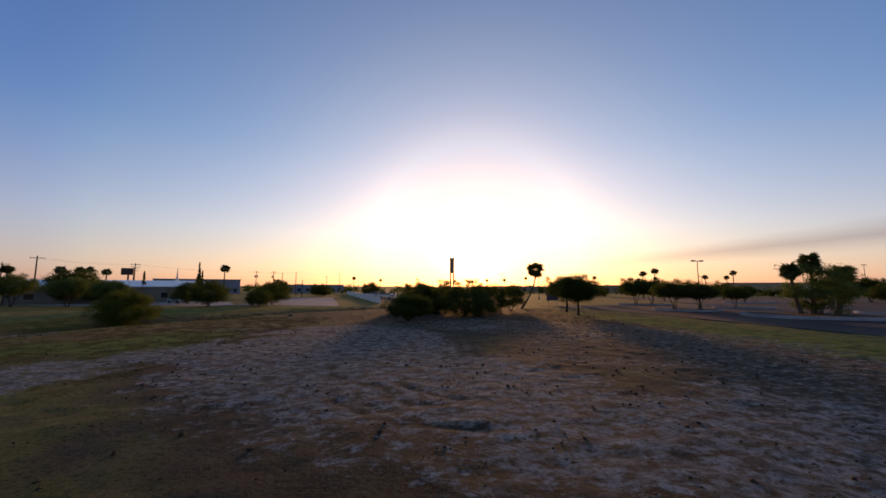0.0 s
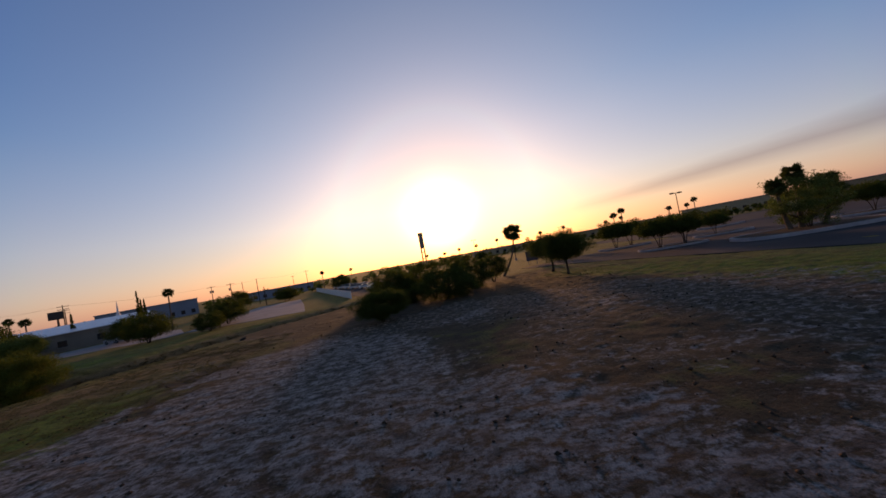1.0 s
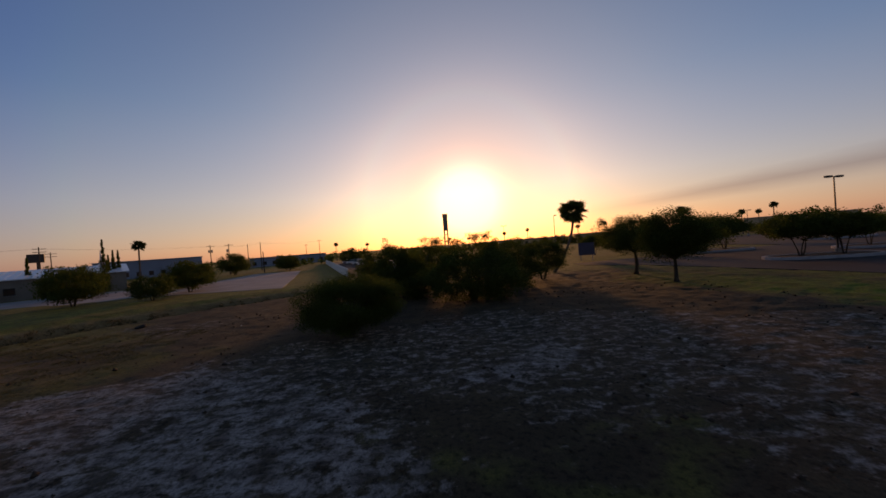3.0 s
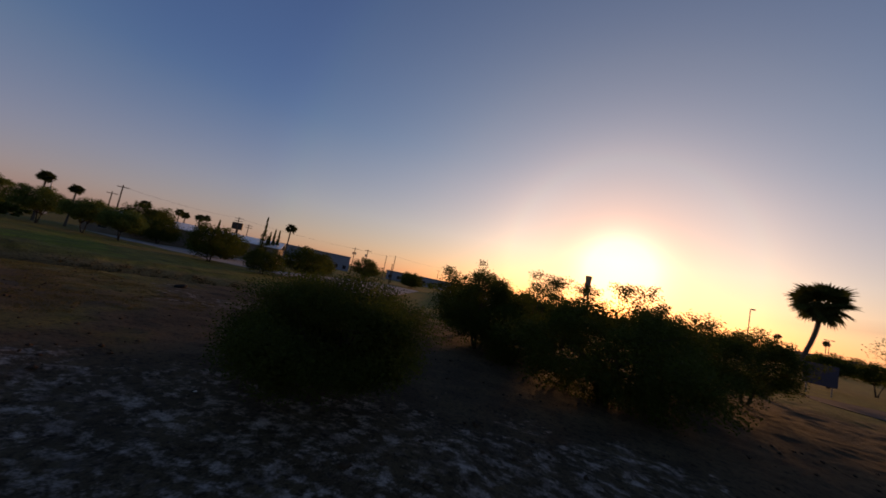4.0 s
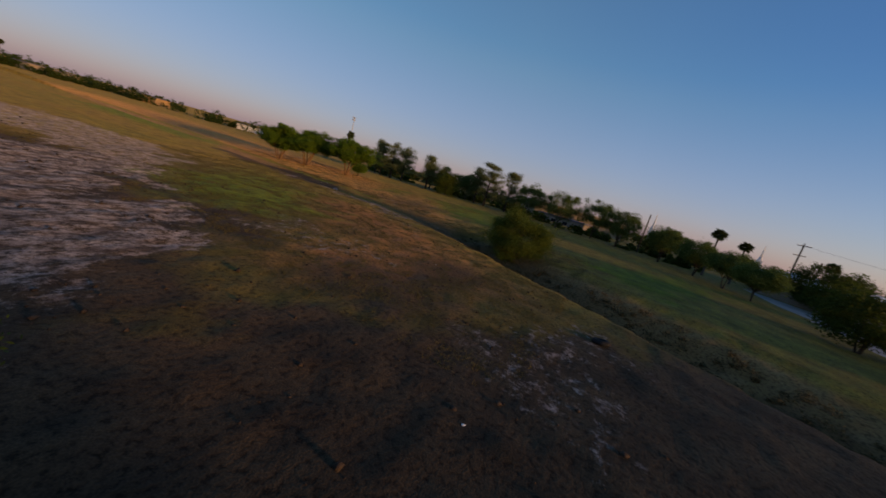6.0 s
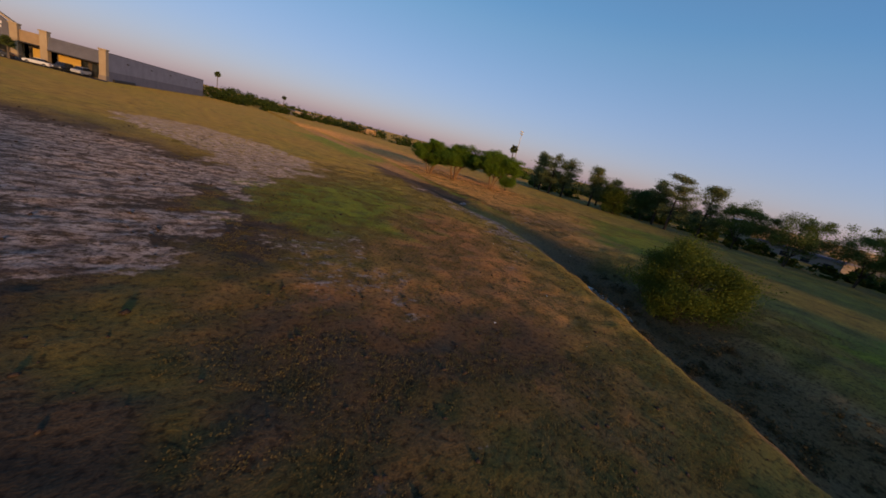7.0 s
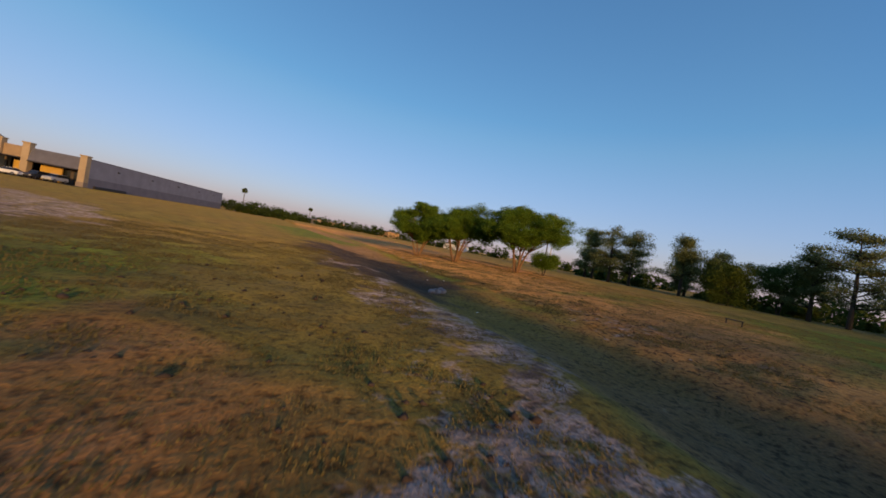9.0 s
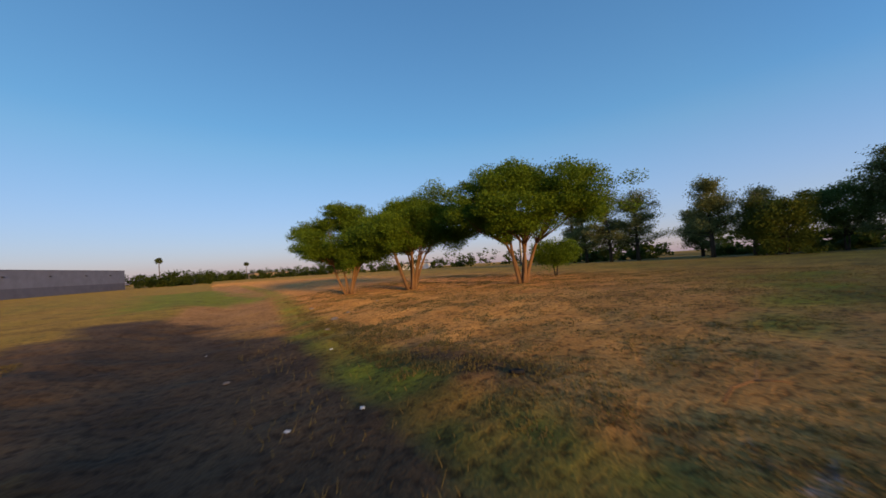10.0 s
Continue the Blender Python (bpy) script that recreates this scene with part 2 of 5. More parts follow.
CONCRETE = surface("pale_concrete", (0.25, 0.225, 0.21), (0.36, 0.33, 0.30), 0.9, scale=0.25, fine=12, relief=0.004)
KERB = surface("kerb_concrete", (0.26, 0.26, 0.27), (0.40, 0.40, 0.41), 0.85, scale=1.0, fine=20, relief=0.004)
ASPHALT = surface("worn_asphalt", (0.028, 0.028, 0.031), (0.055, 0.054, 0.055), 0.9, scale=0.12, fine=25, relief=0.006)
MULCH = surface("dark_mulch", (0.035, 0.025, 0.018), (0.080, 0.055, 0.038), 0.95, scale=2.0, fine=15, relief=0.03)
STEEL = surface("galvanised_steel", (0.18, 0.18, 0.18), (0.28, 0.28, 0.28), 0.45, 0.8, scale=2, fine=20, relief=0.0)
DARKMETAL = surface("dark_bronze_metal", (0.030, 0.027, 0.025), (0.050, 0.045, 0.042), 0.5, 0.5, scale=2, fine=20, relief=0.0)
POLEWOOD = surface("creosoted_pole_wood", (0.050, 0.036, 0.026), (0.105, 0.078, 0.056), 0.9, scale=3, fine=30, relief=0.004, stretch=(1, 1, 0.1))
NAVY = surface("navy_sign_face", (0.020, 0.022, 0.050), (0.032, 0.034, 0.070), 0.5, scale=1, fine=12, relief=0.0)
RUBBER = surface("black_rubber", (0.012, 0.012, 0.012), (0.028, 0.028, 0.028), 0.8, scale=6, fine=40, relief=0.002)
SLATE = surface("dark_slate_fascia", (0.085, 0.085, 0.10), (0.12, 0.12, 0.14), 0.7, scale=0.8, fine=12, relief=0.0)
RECESS = surface("shaded_entry_recess", (0.060, 0.050, 0.042), (0.100, 0.082, 0.066), 0.8, scale=0.6, fine=10, relief=0.0)
SACK = surface("pale_plastic_sack", (0.13, 0.10, 0.095), (0.27, 0.225, 0.21), 0.6, scale=5, fine=30, relief=0.01)
ROCK = surface("pale_rubble_stone", (0.20, 0.165, 0.135), (0.33, 0.28, 0.235), 0.9, scale=4, fine=30, relief=0.02)
PAPER = surface("white_litter_plastic", (0.60, 0.60, 0.58), (0.82, 0.82, 0.80), 0.6, scale=6, fine=30, relief=0.0)
WATER = surface("shallow_ditch_water", (0.020, 0.024, 0.024), (0.040, 0.044, 0.040), 0.06, scale=1.0, fine=10, relief=0.002)
GLASSY = surface("tinted_window_glass", (0.015, 0.018, 0.020), (0.030, 0.034, 0.036), 0.12, scale=1, fine=6, relief=0.0)
LENSMAT = surface("lamp_lens", (0.50, 0.48, 0.42), (0.66, 0.64, 0.58), 0.3, scale=3, fine=20, relief=0.0)


def paint(name, col):
    d = tuple(0.85 * c for c in col)
    return surface(name, d, col, 0.3, 0.0, scale=1.0, fine=20, relief=0.0)


CAR_WHITE, CAR_SILVER = paint("white_car_paint", (0.70, 0.70, 0.68)), paint("silver_car_paint", (0.42, 0.43, 0.44))
CAR_RED, CAR_DARK = paint("red_car_paint", (0.35, 0.030, 0.025)), paint("dark_car_paint", (0.045, 0.047, 0.055))
YELLOW = paint("yellow_painted_panel", (0.55, 0.33, 0.06))
ORANGE = surface("orange_stucco", (0.42, 0.24, 0.10), (0.54, 0.33, 0.15), 0.85, scale=0.5, fine=20, relief=0.0)


# ---- mesh helpers ----
class Shape:
    """Gathers vertices and faces of one mesh."""

    def __init__(self):
        self.v, self.f = [], []

    def add(self, verts, faces):
        k = len(self.v)
        self.v.extend(tuple(p) for p in verts)
        self.f.extend(tuple(i + k for i in face) for face in faces)
        return self

    def box(self, x0, x1, y0, y1, z0, z1, c=0.0):
        if not c:
            self.add([(x, y, z) for z in (z0, z1) for y in (y0, y1) for x in (x0, x1)],
                     [(0, 2, 3, 1), (4, 5, 7, 6), (0, 1, 5, 4), (2, 6, 7, 3), (0, 4, 6, 2), (1, 3, 7, 5)])
            return self
        bm = bmesh.new()
        bmesh.ops.create_cube(bm, size=1.0)
        for v in bm.verts:
            v.co = Vector(((x0 + x1) / 2 + v.co.x * (x1 - x0), (y0 + y1) / 2 + v.co.y * (y1 - y0), (z0 + z1) / 2 + v.co.z * (z1 - z0)))
        bmesh.ops.bevel(bm, geom=bm.edges[:], offset=c, segments=1, affect="EDGES")
        bm.verts.index_update()
        self.add([v.co[:] for v in bm.verts], [[v.index for v in f.verts] for f in bm.faces])
        bm.free()
        return self

    def tube(self, path, radii, sides=8, caps=True):
        path = [Vector(p) for p in path]
        rings = []
        for i, p in enumerate(path):
            d = (path[min(i + 1, len(path) - 1)] - path[max(i - 1, 0)])
            d = d.normalized() if d.length > 1e-6 else Vector((0, 0, 1))
            a = d.cross(Vector((0.31, 0.95, 0.02)))
            a = a.normalized() if a.length > 1e-4 else Vector((1, 0, 0))
            b = d.cross(a)
            rings += [p + radii[i] * (math.cos(2 * math.pi * k / sides) * a + math.sin(2 * math.pi * k / sides) * b) for k in range(sides)]
        faces = [(i * sides + k, i * sides + (k + 1) % sides, (i + 1) * sides + (k + 1) % sides, (i + 1) * sides + k)
                 for i in range(len(path) - 1) for k in range(sides)]
        if caps:
            faces += [tuple(range(sides - 1, -1, -1)), tuple((len(path) - 1) * sides + k for k in range(sides))]
        return self.add(rings, faces)

    def prism(self, outline, y0, y1, taper=0.0):
        """An outline in x and z, drawn out along y."""
        n = len(outline)
        cx = sum(p[0] for p in outline) / n
        side = lambda y, s: [(cx + (x - cx) * s, y, z) for x, z in outline]
        self.add(side(y0, 1) + side(y1, 1 - taper),
                 [tuple(range(n)), tuple(range(2 * n - 1, n - 1, -1))] + [((i + 1) % n, i, n + i, n + (i + 1) % n) for i in range(n)])
        return self

    def flat(self, outline, z0, z1):
        """An outline in x and y, drawn up from z0 to z1."""
        n = len(outline)
        self.add([(x, y, z0) for x, y in outline] + [(x, y, z1) for x, y in outline],
                 [tuple(range(n - 1, -1, -1)), tuple(range(n, 2 * n))] + [(i, (i + 1) % n, n + (i + 1) % n, n + i) for i in range(n)])
        return self

    def mesh(self, name, material, smooth=False):
        me = bpy.data.meshes.new(name)
        me.from_pydata(self.v, [], self.f)
        me.materials.append(material)
        if smooth:
            me.polygons.foreach_set("use_smooth", [True] * len(me.polygons))
        me.update()
        return me


def part(name, shape, material, parent=None, label="", smooth=False):
    me = shape if isinstance(shape, bpy.types.Mesh) else shape.mesh(name, material, smooth)
    ob = new(name, me)
    ob.parent = parent
    return tagged(ob, label)


def thing(name, x, y, z, rz, label, category, group=""):
    ob = new(name)
    ob.empty_display_size = 0.2
    ob.matrix_world = pose(x, y, z, 0, 0, rz)
    return tagged(ob, label, category, group)


def structure(name, shape, material, label, category, smooth=False):
    me = shape if isinstance(shape, bpy.types.Mesh) else shape.mesh(name, material, smooth)
    return tagged(new(name, me), label, category, kind="structure")


def raw_mesh(name, verts, faces, material):
    """A mesh from numpy arrays whose faces all have the same number of corners."""
    me = bpy.data.meshes.new(name)
    k = faces.shape[1]
    me.vertices.add(len(verts))
    me.vertices.foreach_set("co", np.ascontiguousarray(verts, np.float32).ravel())
    me.loops.add(faces.size)
    me.loops.foreach_set("vertex_index", np.ascontiguousarray(faces, np.int32).ravel())
    me.polygons.add(len(faces))
    me.polygons.foreach_set("loop_start", np.arange(0, faces.size, k, dtype=np.int32))
    me.materials.append(material)
    me.update(calc_edges=True)
    me.validate()
    return me


# ---- ground ----
DITCH = [(-43, -60), (-41, -20), (-38.4, 0), (-37.2, 8), (-36.7, 15), (-36.7, 20), (-36.8, 26), (-36.1, 30), (-34.8, 33.5), (-33.3, 36.6), (-31.0, 41),
         (-28.5, 45), (-25.5, 50), (-21.5, 56.5), (-15, 62.5), (-8, 69), (2, 76), (14, 86)]          # the ditch's eastern rim
SAND = [[(-15, 18), (-10.5, 13.2), (-2.2, 10), (4, 6.5), (13, 5), (18, 11), (13, 16), (8, 17), (4, 23), (2, 28), (1, 34.5),
         (-3, 35), (-6.5, 37), (-9, 34), (-11.5, 32), (-15, 29.5), (-18.5, 23)],
        [(-16, 18), (-15.5, 12), (-11, 6), (-8, 1), (-9, -6), (-17, -8), (-24, 0), (-27, 9), (-25, 16), (-22, 20), (-19.5, 24), (-16.5, 30), (-14, 24)],
        [(12, 32), (16, 35), (16.5, 32), (12, 28.5)],
        [(1, 35.5), (5, 40), (7, 37), (3.5, 33.5)], [(-19, 19), (-20, 12), (-14, 4), (-12.5, 7), (-15, 12.5), (-14.5, 19)],
        [(-2, 34), (-5, 38.2), (-9.5, 39.3), (-12.5, 38.6), (-15.5, 35.5), (-16.5, 30), (-9, 31)]]
TUFTS = [[(6.5, 15.5), (7.5, 18.5), (12, 17), (10, 14.2)], [(0, 33), (6.5, 32), (5, 22.5), (2, 21.5)], [(8, 24), (13, 27), (13, 21)]]
GREEN = [[(-18, 23), (-30, 17), (-31, 24), (-24, 33), (-19, 33), (-16, 30)], [(-46, 30), (-60, 20), (-70, 28), (-58, 40), (-46, 36)],
         [(-46, -10), (-36, -6), (-34, -40), (-44, -40)], [(-42, 46), (-60, 58), (-54, 62), (-36, 54)], [(-48, 18.5), (-58, 14), (-60, 18), (-50, 21.5)], [(25, 12), (35, 24), (29, 48), (22, 64), (17, 56), (22, 38), (24, 22)]]
# first: shadow painted on the ditch floor; second: dark thicket soil with painted shade
SHADED_SOIL = [[(-35.5, 20), (-35.0, 8), (-36, 0.5), (-38.5, 0), (-41.8, 5.5), (-43.0, 9), (-43.0, 14), (-42.6, 18), (-39, 21)],  [(-19, 19), (-12, 12), (-7, 6), (0, 2.5), (26, 2), (31, 28), (29, 50), (22, 66), (-8, 66), (-24, 62), (-27, 55), (-21, 48), (-15, 42), (-12, 40.5), (-21, 34)]]
FLECK = [[(-4.4, 45), (-6.4, 45.4), (-8, 52.5), (-5.2, 52.5)], [(-2.6, 40.5), (-2.4, 46.5), (1.2, 46), (3, 42), (1, 38.5)], [(-15, 32), (-21.5, 31), (-24, 40), (-20, 42), (-16, 40)], [(-17, 44), (-21, 45.5), (-24, 50), (-19, 53), (-12, 50), (-12, 47)], [(-30, 40), (-33, 36), (-37, 26), (-33, 27), (-27, 38)], [(-44, 30), (-47, 24), (-43, 18), (-41, 24)],
         [(-15, 17), (-10, 10), (6, 3), (27, 4), (29, 28), (20, 40), (4, 48), (-8, 43), (-16, 33)]]
RUST = [[(-43.5, 19.5), (-41.5, 8), (-42.0, -4), (-43, -14), (-58, -10), (-62, 4), (-54, 13)], [(-26, 20), (-33, 29), (-29, 42), (-23, 46), (-15, 44), (-15, 37), (-22, 35), (-25, 27)]]
SILT = [[(-35.2, 14), (-36.6, 14), (-37.3, 19), (-37.8, 24), (-38.2, 27), (-37.0, 30), (-34.5, 34.5), (-32.6, 34.5), (-33.6, 29), (-34.6, 24), (-35.0, 20)]]
# half-dark patches; the first paints in how dim the backlit ground looks
HALF_DARK = [[(-15, 13), (-9, 11), (-3, 8), (0, 3), (-12, 3)], [(-39.5, 27), (-40.8, 21.5), (-45, 20.5), (-50, 24), (-50, 31), (-43, 30)], [(-32, 20), (-24, 8), (-14, 10), (-16, 34), (-24, 42), (-33, 34)], [(-12, 40), (-20, 36), (-28, 44), (-25, 52), (-14, 50)]]
# a darker patch of field beside the thicket
DARKER_PATCH = [[(-12, 36.5), (-19.5, 37.5), (-25, 41), (-26, 46), (-13, 46)]]
RUTS = [(-0.2, 14.9, 2.0, 165, 300), (2.5, 18.4, 5.1, 200, 262), (1.8, 16.2, 5.4, 205, 275), (-1.4, 19.6, 4.4, 180, 262), (1.2, 17.0, 6.2, 190, 280)]          # skid marks: middle, radius, from and to


def rim_distance(x, y):
    """How far west of the ditch's eastern rim a place lies (east is negative)."""
    best, sign = np.full(x.shape, 1e9), np.ones(x.shape)
    for (ax, ay), (bx, by) in zip(DITCH, DITCH[1:]):
        dx, dy = bx - ax, by - ay
        s = np.clip(((x - ax) * dx + (y - ay) * dy) / (dx * dx + dy * dy), 0, 1)
        d = np.hypot(x - ax - s * dx, y - ay - s * dy)
        near = d < best
        best = np.where(near, d, best)
        sign = np.where(near, np.where((x - ax) * dy - (y - ay) * dx < 0, 1.0, -1.0), sign)
    return best * sign


def wavy(x, y, scale, seed):
    """Smooth noise between about -1 and 1, from a few turned waves."""
    rng, out = np.random.RandomState(seed), 0
    for k in range(9):
        a, p, f = rng.uniform(0, 6.28), rng.uniform(0, 6.28), rng.uniform(0.5, 1.9) / scale
        out = out + np.sin((x * math.cos(a) + y * math.sin(a)) * f * 6.28 + p + 1.3 * np.sin((y * math.cos(a) - x * math.sin(a)) * f * 3.1))
    return out / 4.5


def height(x, y):
    x, y = np.asarray(x, float), np.asarray(y, float)
    s = rim_distance(x, y) + 0.35 * wavy(x, y, 6, 3) + 0.15 * wavy(x, y, 1.8, 4)
    deep = np.clip((90 - y) / 25, 0, 1) * np.interp(y, [-10, 14, 24, 31, 37], [0.25, 0.28, 0.30, 0.5, 1.0])
    cut = np.interp(s, [-0.7, 0, 1.0, 2.2, 3.6, 5.2, 7.0, 9.5], [0, -0.08, -0.75, -1.35, -1.30, -0.75, -0.28, 0.0])
    rise = np.interp(s, [5, 14, 40, 80], [0, 0.45, 0.75, 0.75]) * np.clip((75 - y) / 30, 0, 1)
    near = np.clip(1.6 - np.hypot(x + 10, y - 30) / 90, 0, 1)
    return cut * deep + rise + near * (0.04 * wavy(x, y, 9, 7) + 0.010 * wavy(x, y, 2.2, 8))


def hgt(x, y):
    return float(height(np.array([x]), np.array([y]))[0])


def inside(poly, x, y):
    """Signed distance into a polygon, in metres."""
    ins, dist = np.zeros(x.shape, bool), np.full(x.shape, 1e9)
    for (ax, ay), (bx, by) in zip(poly, poly[1:] + poly[:1]):
        if ay != by:
            ins ^= ((ay > y) != (by > y)) & (x < (bx - ax) * (y - ay) / (by - ay) + ax)
        dx, dy = bx - ax, by - ay
        s = np.clip(((x - ax) * dx + (y - ay) * dy) / (dx * dx + dy * dy), 0, 1)
        dist = np.minimum(dist, np.hypot(x - ax - s * dx, y - ay - s * dy))
    return np.where(ins, dist, -dist)


def cover(polys, x, y, soft, seed):
    w = np.maximum.reduce([inside(p, x, y) for p in polys]) + 1.3 * wavy(x, y, 5, seed) + 0.5 * wavy(x, y, 1.5, seed + 1)
    return np.clip(0.5 + w / soft, 0, 1)


def lattice(x, y, cell, seed):
    """Smooth bumps between 0 and 1 on a lattice of random heights."""
    grid = np.random.RandomState(seed).rand(256, 256)
    u, v = x / cell, y / cell
    i, j = np.floor(u).astype(int), np.floor(v).astype(int)
    f, g = u - i, v - j
    f, g = f * f * (3 - 2 * f), g * g * (3 - 2 * g)
    a, b, c, d = grid[i % 256, j % 256], grid[(i + 1) % 256, j % 256], grid[i % 256, (j + 1) % 256], grid[(i + 1) % 256, (j + 1) % 256]
    return (a * (1 - f) + b * f) * (1 - g) + (c * (1 - f) + d * f) * g


def rut_depth(x, y):
    out = np.zeros(x.shape)
    for cx, cy, r, a0, a1 in RUTS:
        a = np.degrees(np.arctan2(y - cy, x - cx)) % 360
        d = np.abs(np.hypot(x - cx, y - cy) - r + 0.1 * np.sin(a * 0.2))
        out = np.maximum(out, np.clip(1 - d / 0.22, 0, 1) * np.clip((a - a0) / 12, 0, 1) * np.clip((a1 - a) / 12, 0, 1))
    return out


def ground():
    xs = np.unique(np.r_[-2500, -1200, -700, -400, np.arange(-260, -70, 10), np.arange(-70, -50, 1.2), np.arange(-50, 36, 0.19), np.arange(36, 60, 1.2), np.arange(60, 260, 12), 400, 700, 1200, 2500].round(3))
    ys = np.unique(np.r_[-2500, -1200, -700, -400, np.arange(-260, -40, 10), np.arange(-40, 0, 1.0), np.arange(0, 72, 0.19), np.arange(72, 110, 1.2), np.arange(110, 300, 12), 420, 700, 1200, 2500].round(3))
    gx, gy = np.meshgrid(xs, ys)
    x, y = gx.ravel(), gy.ravel()
    ruts = rut_depth(x, y)
    core = np.clip(np.minimum(np.minimum(x + 50, 36 - x), np.minimum(y, 72 - y)) / 3, 0, 1)
    clods = 0.55 * lattice(x, y, 0.42, 61) + 0.45 * lattice(x * 0.9 + y * 0.4, y * 0.9 - x * 0.4, 1.1, 62)
    bare = cover(SAND + SHADED_SOIL, x, y, 4.0, 11)
    z = height(x, y) + core * ((0.080 + 0.035 * bare + 0.05 * np.clip((x - 8) / 10, 0, 1)) * (clods - 0.55) - 0.045 * ruts)
    nx, ny = len(xs), len(ys)
    i = (np.arange(ny - 1)[:, None] * nx + np.arange(nx - 1)[None]).ravel()
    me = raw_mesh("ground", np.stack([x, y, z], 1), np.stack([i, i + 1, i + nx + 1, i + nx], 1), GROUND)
    s = rim_distance(x, y)
    bank = np.interp(s, [4.2, 5.4, 10, 30], [0, 1, 1, 0.1])
    bank = bank * np.clip((38 - y) / 8, 0, 1)
    floor = np.interp(s, [0.0, 0.8, 4.4, 5.6], [0, 1, 1, 0]) * np.interp(y, [4, 8, 24, 30, 40], [1, 0.25, 0.25, 0.8, 1])
    floor = np.maximum(floor, np.interp(s, [-0.2, 0.5, 6.5, 8.5], [0, 1, 1, 0]) * np.clip((y - 38) / 6, 0, 1))
    toe = np.interp(s, [4.4, 5.2, 5.8, 7.0], [0, 0.75, 0.75, 0]) * np.clip((28 - y) / 6, 0, 1)
    ditch_band = 0.64 * np.interp(s, [0.5, 1.4, 5.5, 8.0], [0, 1, 1, 0]) * np.interp(y, [16, 24, 33, 44, 54], [0.2, 0.45, 1, 1, 0.5])          # darker band of soil along the ditch
    sand = np.maximum(cover(SAND, x, y, 2.2, 11), np.maximum(0.855 * cover(FLECK[:-1], x, y, 4.0, 23), 0.89 * cover(FLECK[-1:], x, y, 4.0, 23)))
    sand = np.maximum(sand, cover(SILT, x, y, 1.6, 37)) - 0.18 * ruts - 0.20 * cover(TUFTS, x, y, 3.0, 41)
    for name, w in (("sand", sand), ("floor", floor), ("green", np.maximum(np.maximum(cover(GREEN, x, y, 5.0, 13), 0.42 * cover(TUFTS, x, y, 4.0, 43)), toe)), ("rust", np.maximum(cover(RUST[:1], x, y, 6.0, 17), 0.76 * cover(RUST[1:], x, y, 6.0, 17))),
                    ("dark", np.maximum(np.maximum(cover(SHADED_SOIL[:1], x, y, 2.4, 19), cover(SHADED_SOIL[1:], x, y, 6.0, 19)), np.maximum(np.maximum(0.5 * cover(HALF_DARK, x, y, 6.0, 29), 0.80 * cover(DARKER_PATCH, x, y, 6.0, 31)), ditch_band))), ("bank", bank)):
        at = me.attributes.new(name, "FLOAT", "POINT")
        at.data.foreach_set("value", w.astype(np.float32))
    me.polygons.foreach_set("use_smooth", [True] * len(me.polygons))
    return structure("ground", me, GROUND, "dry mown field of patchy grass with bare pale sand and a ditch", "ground")


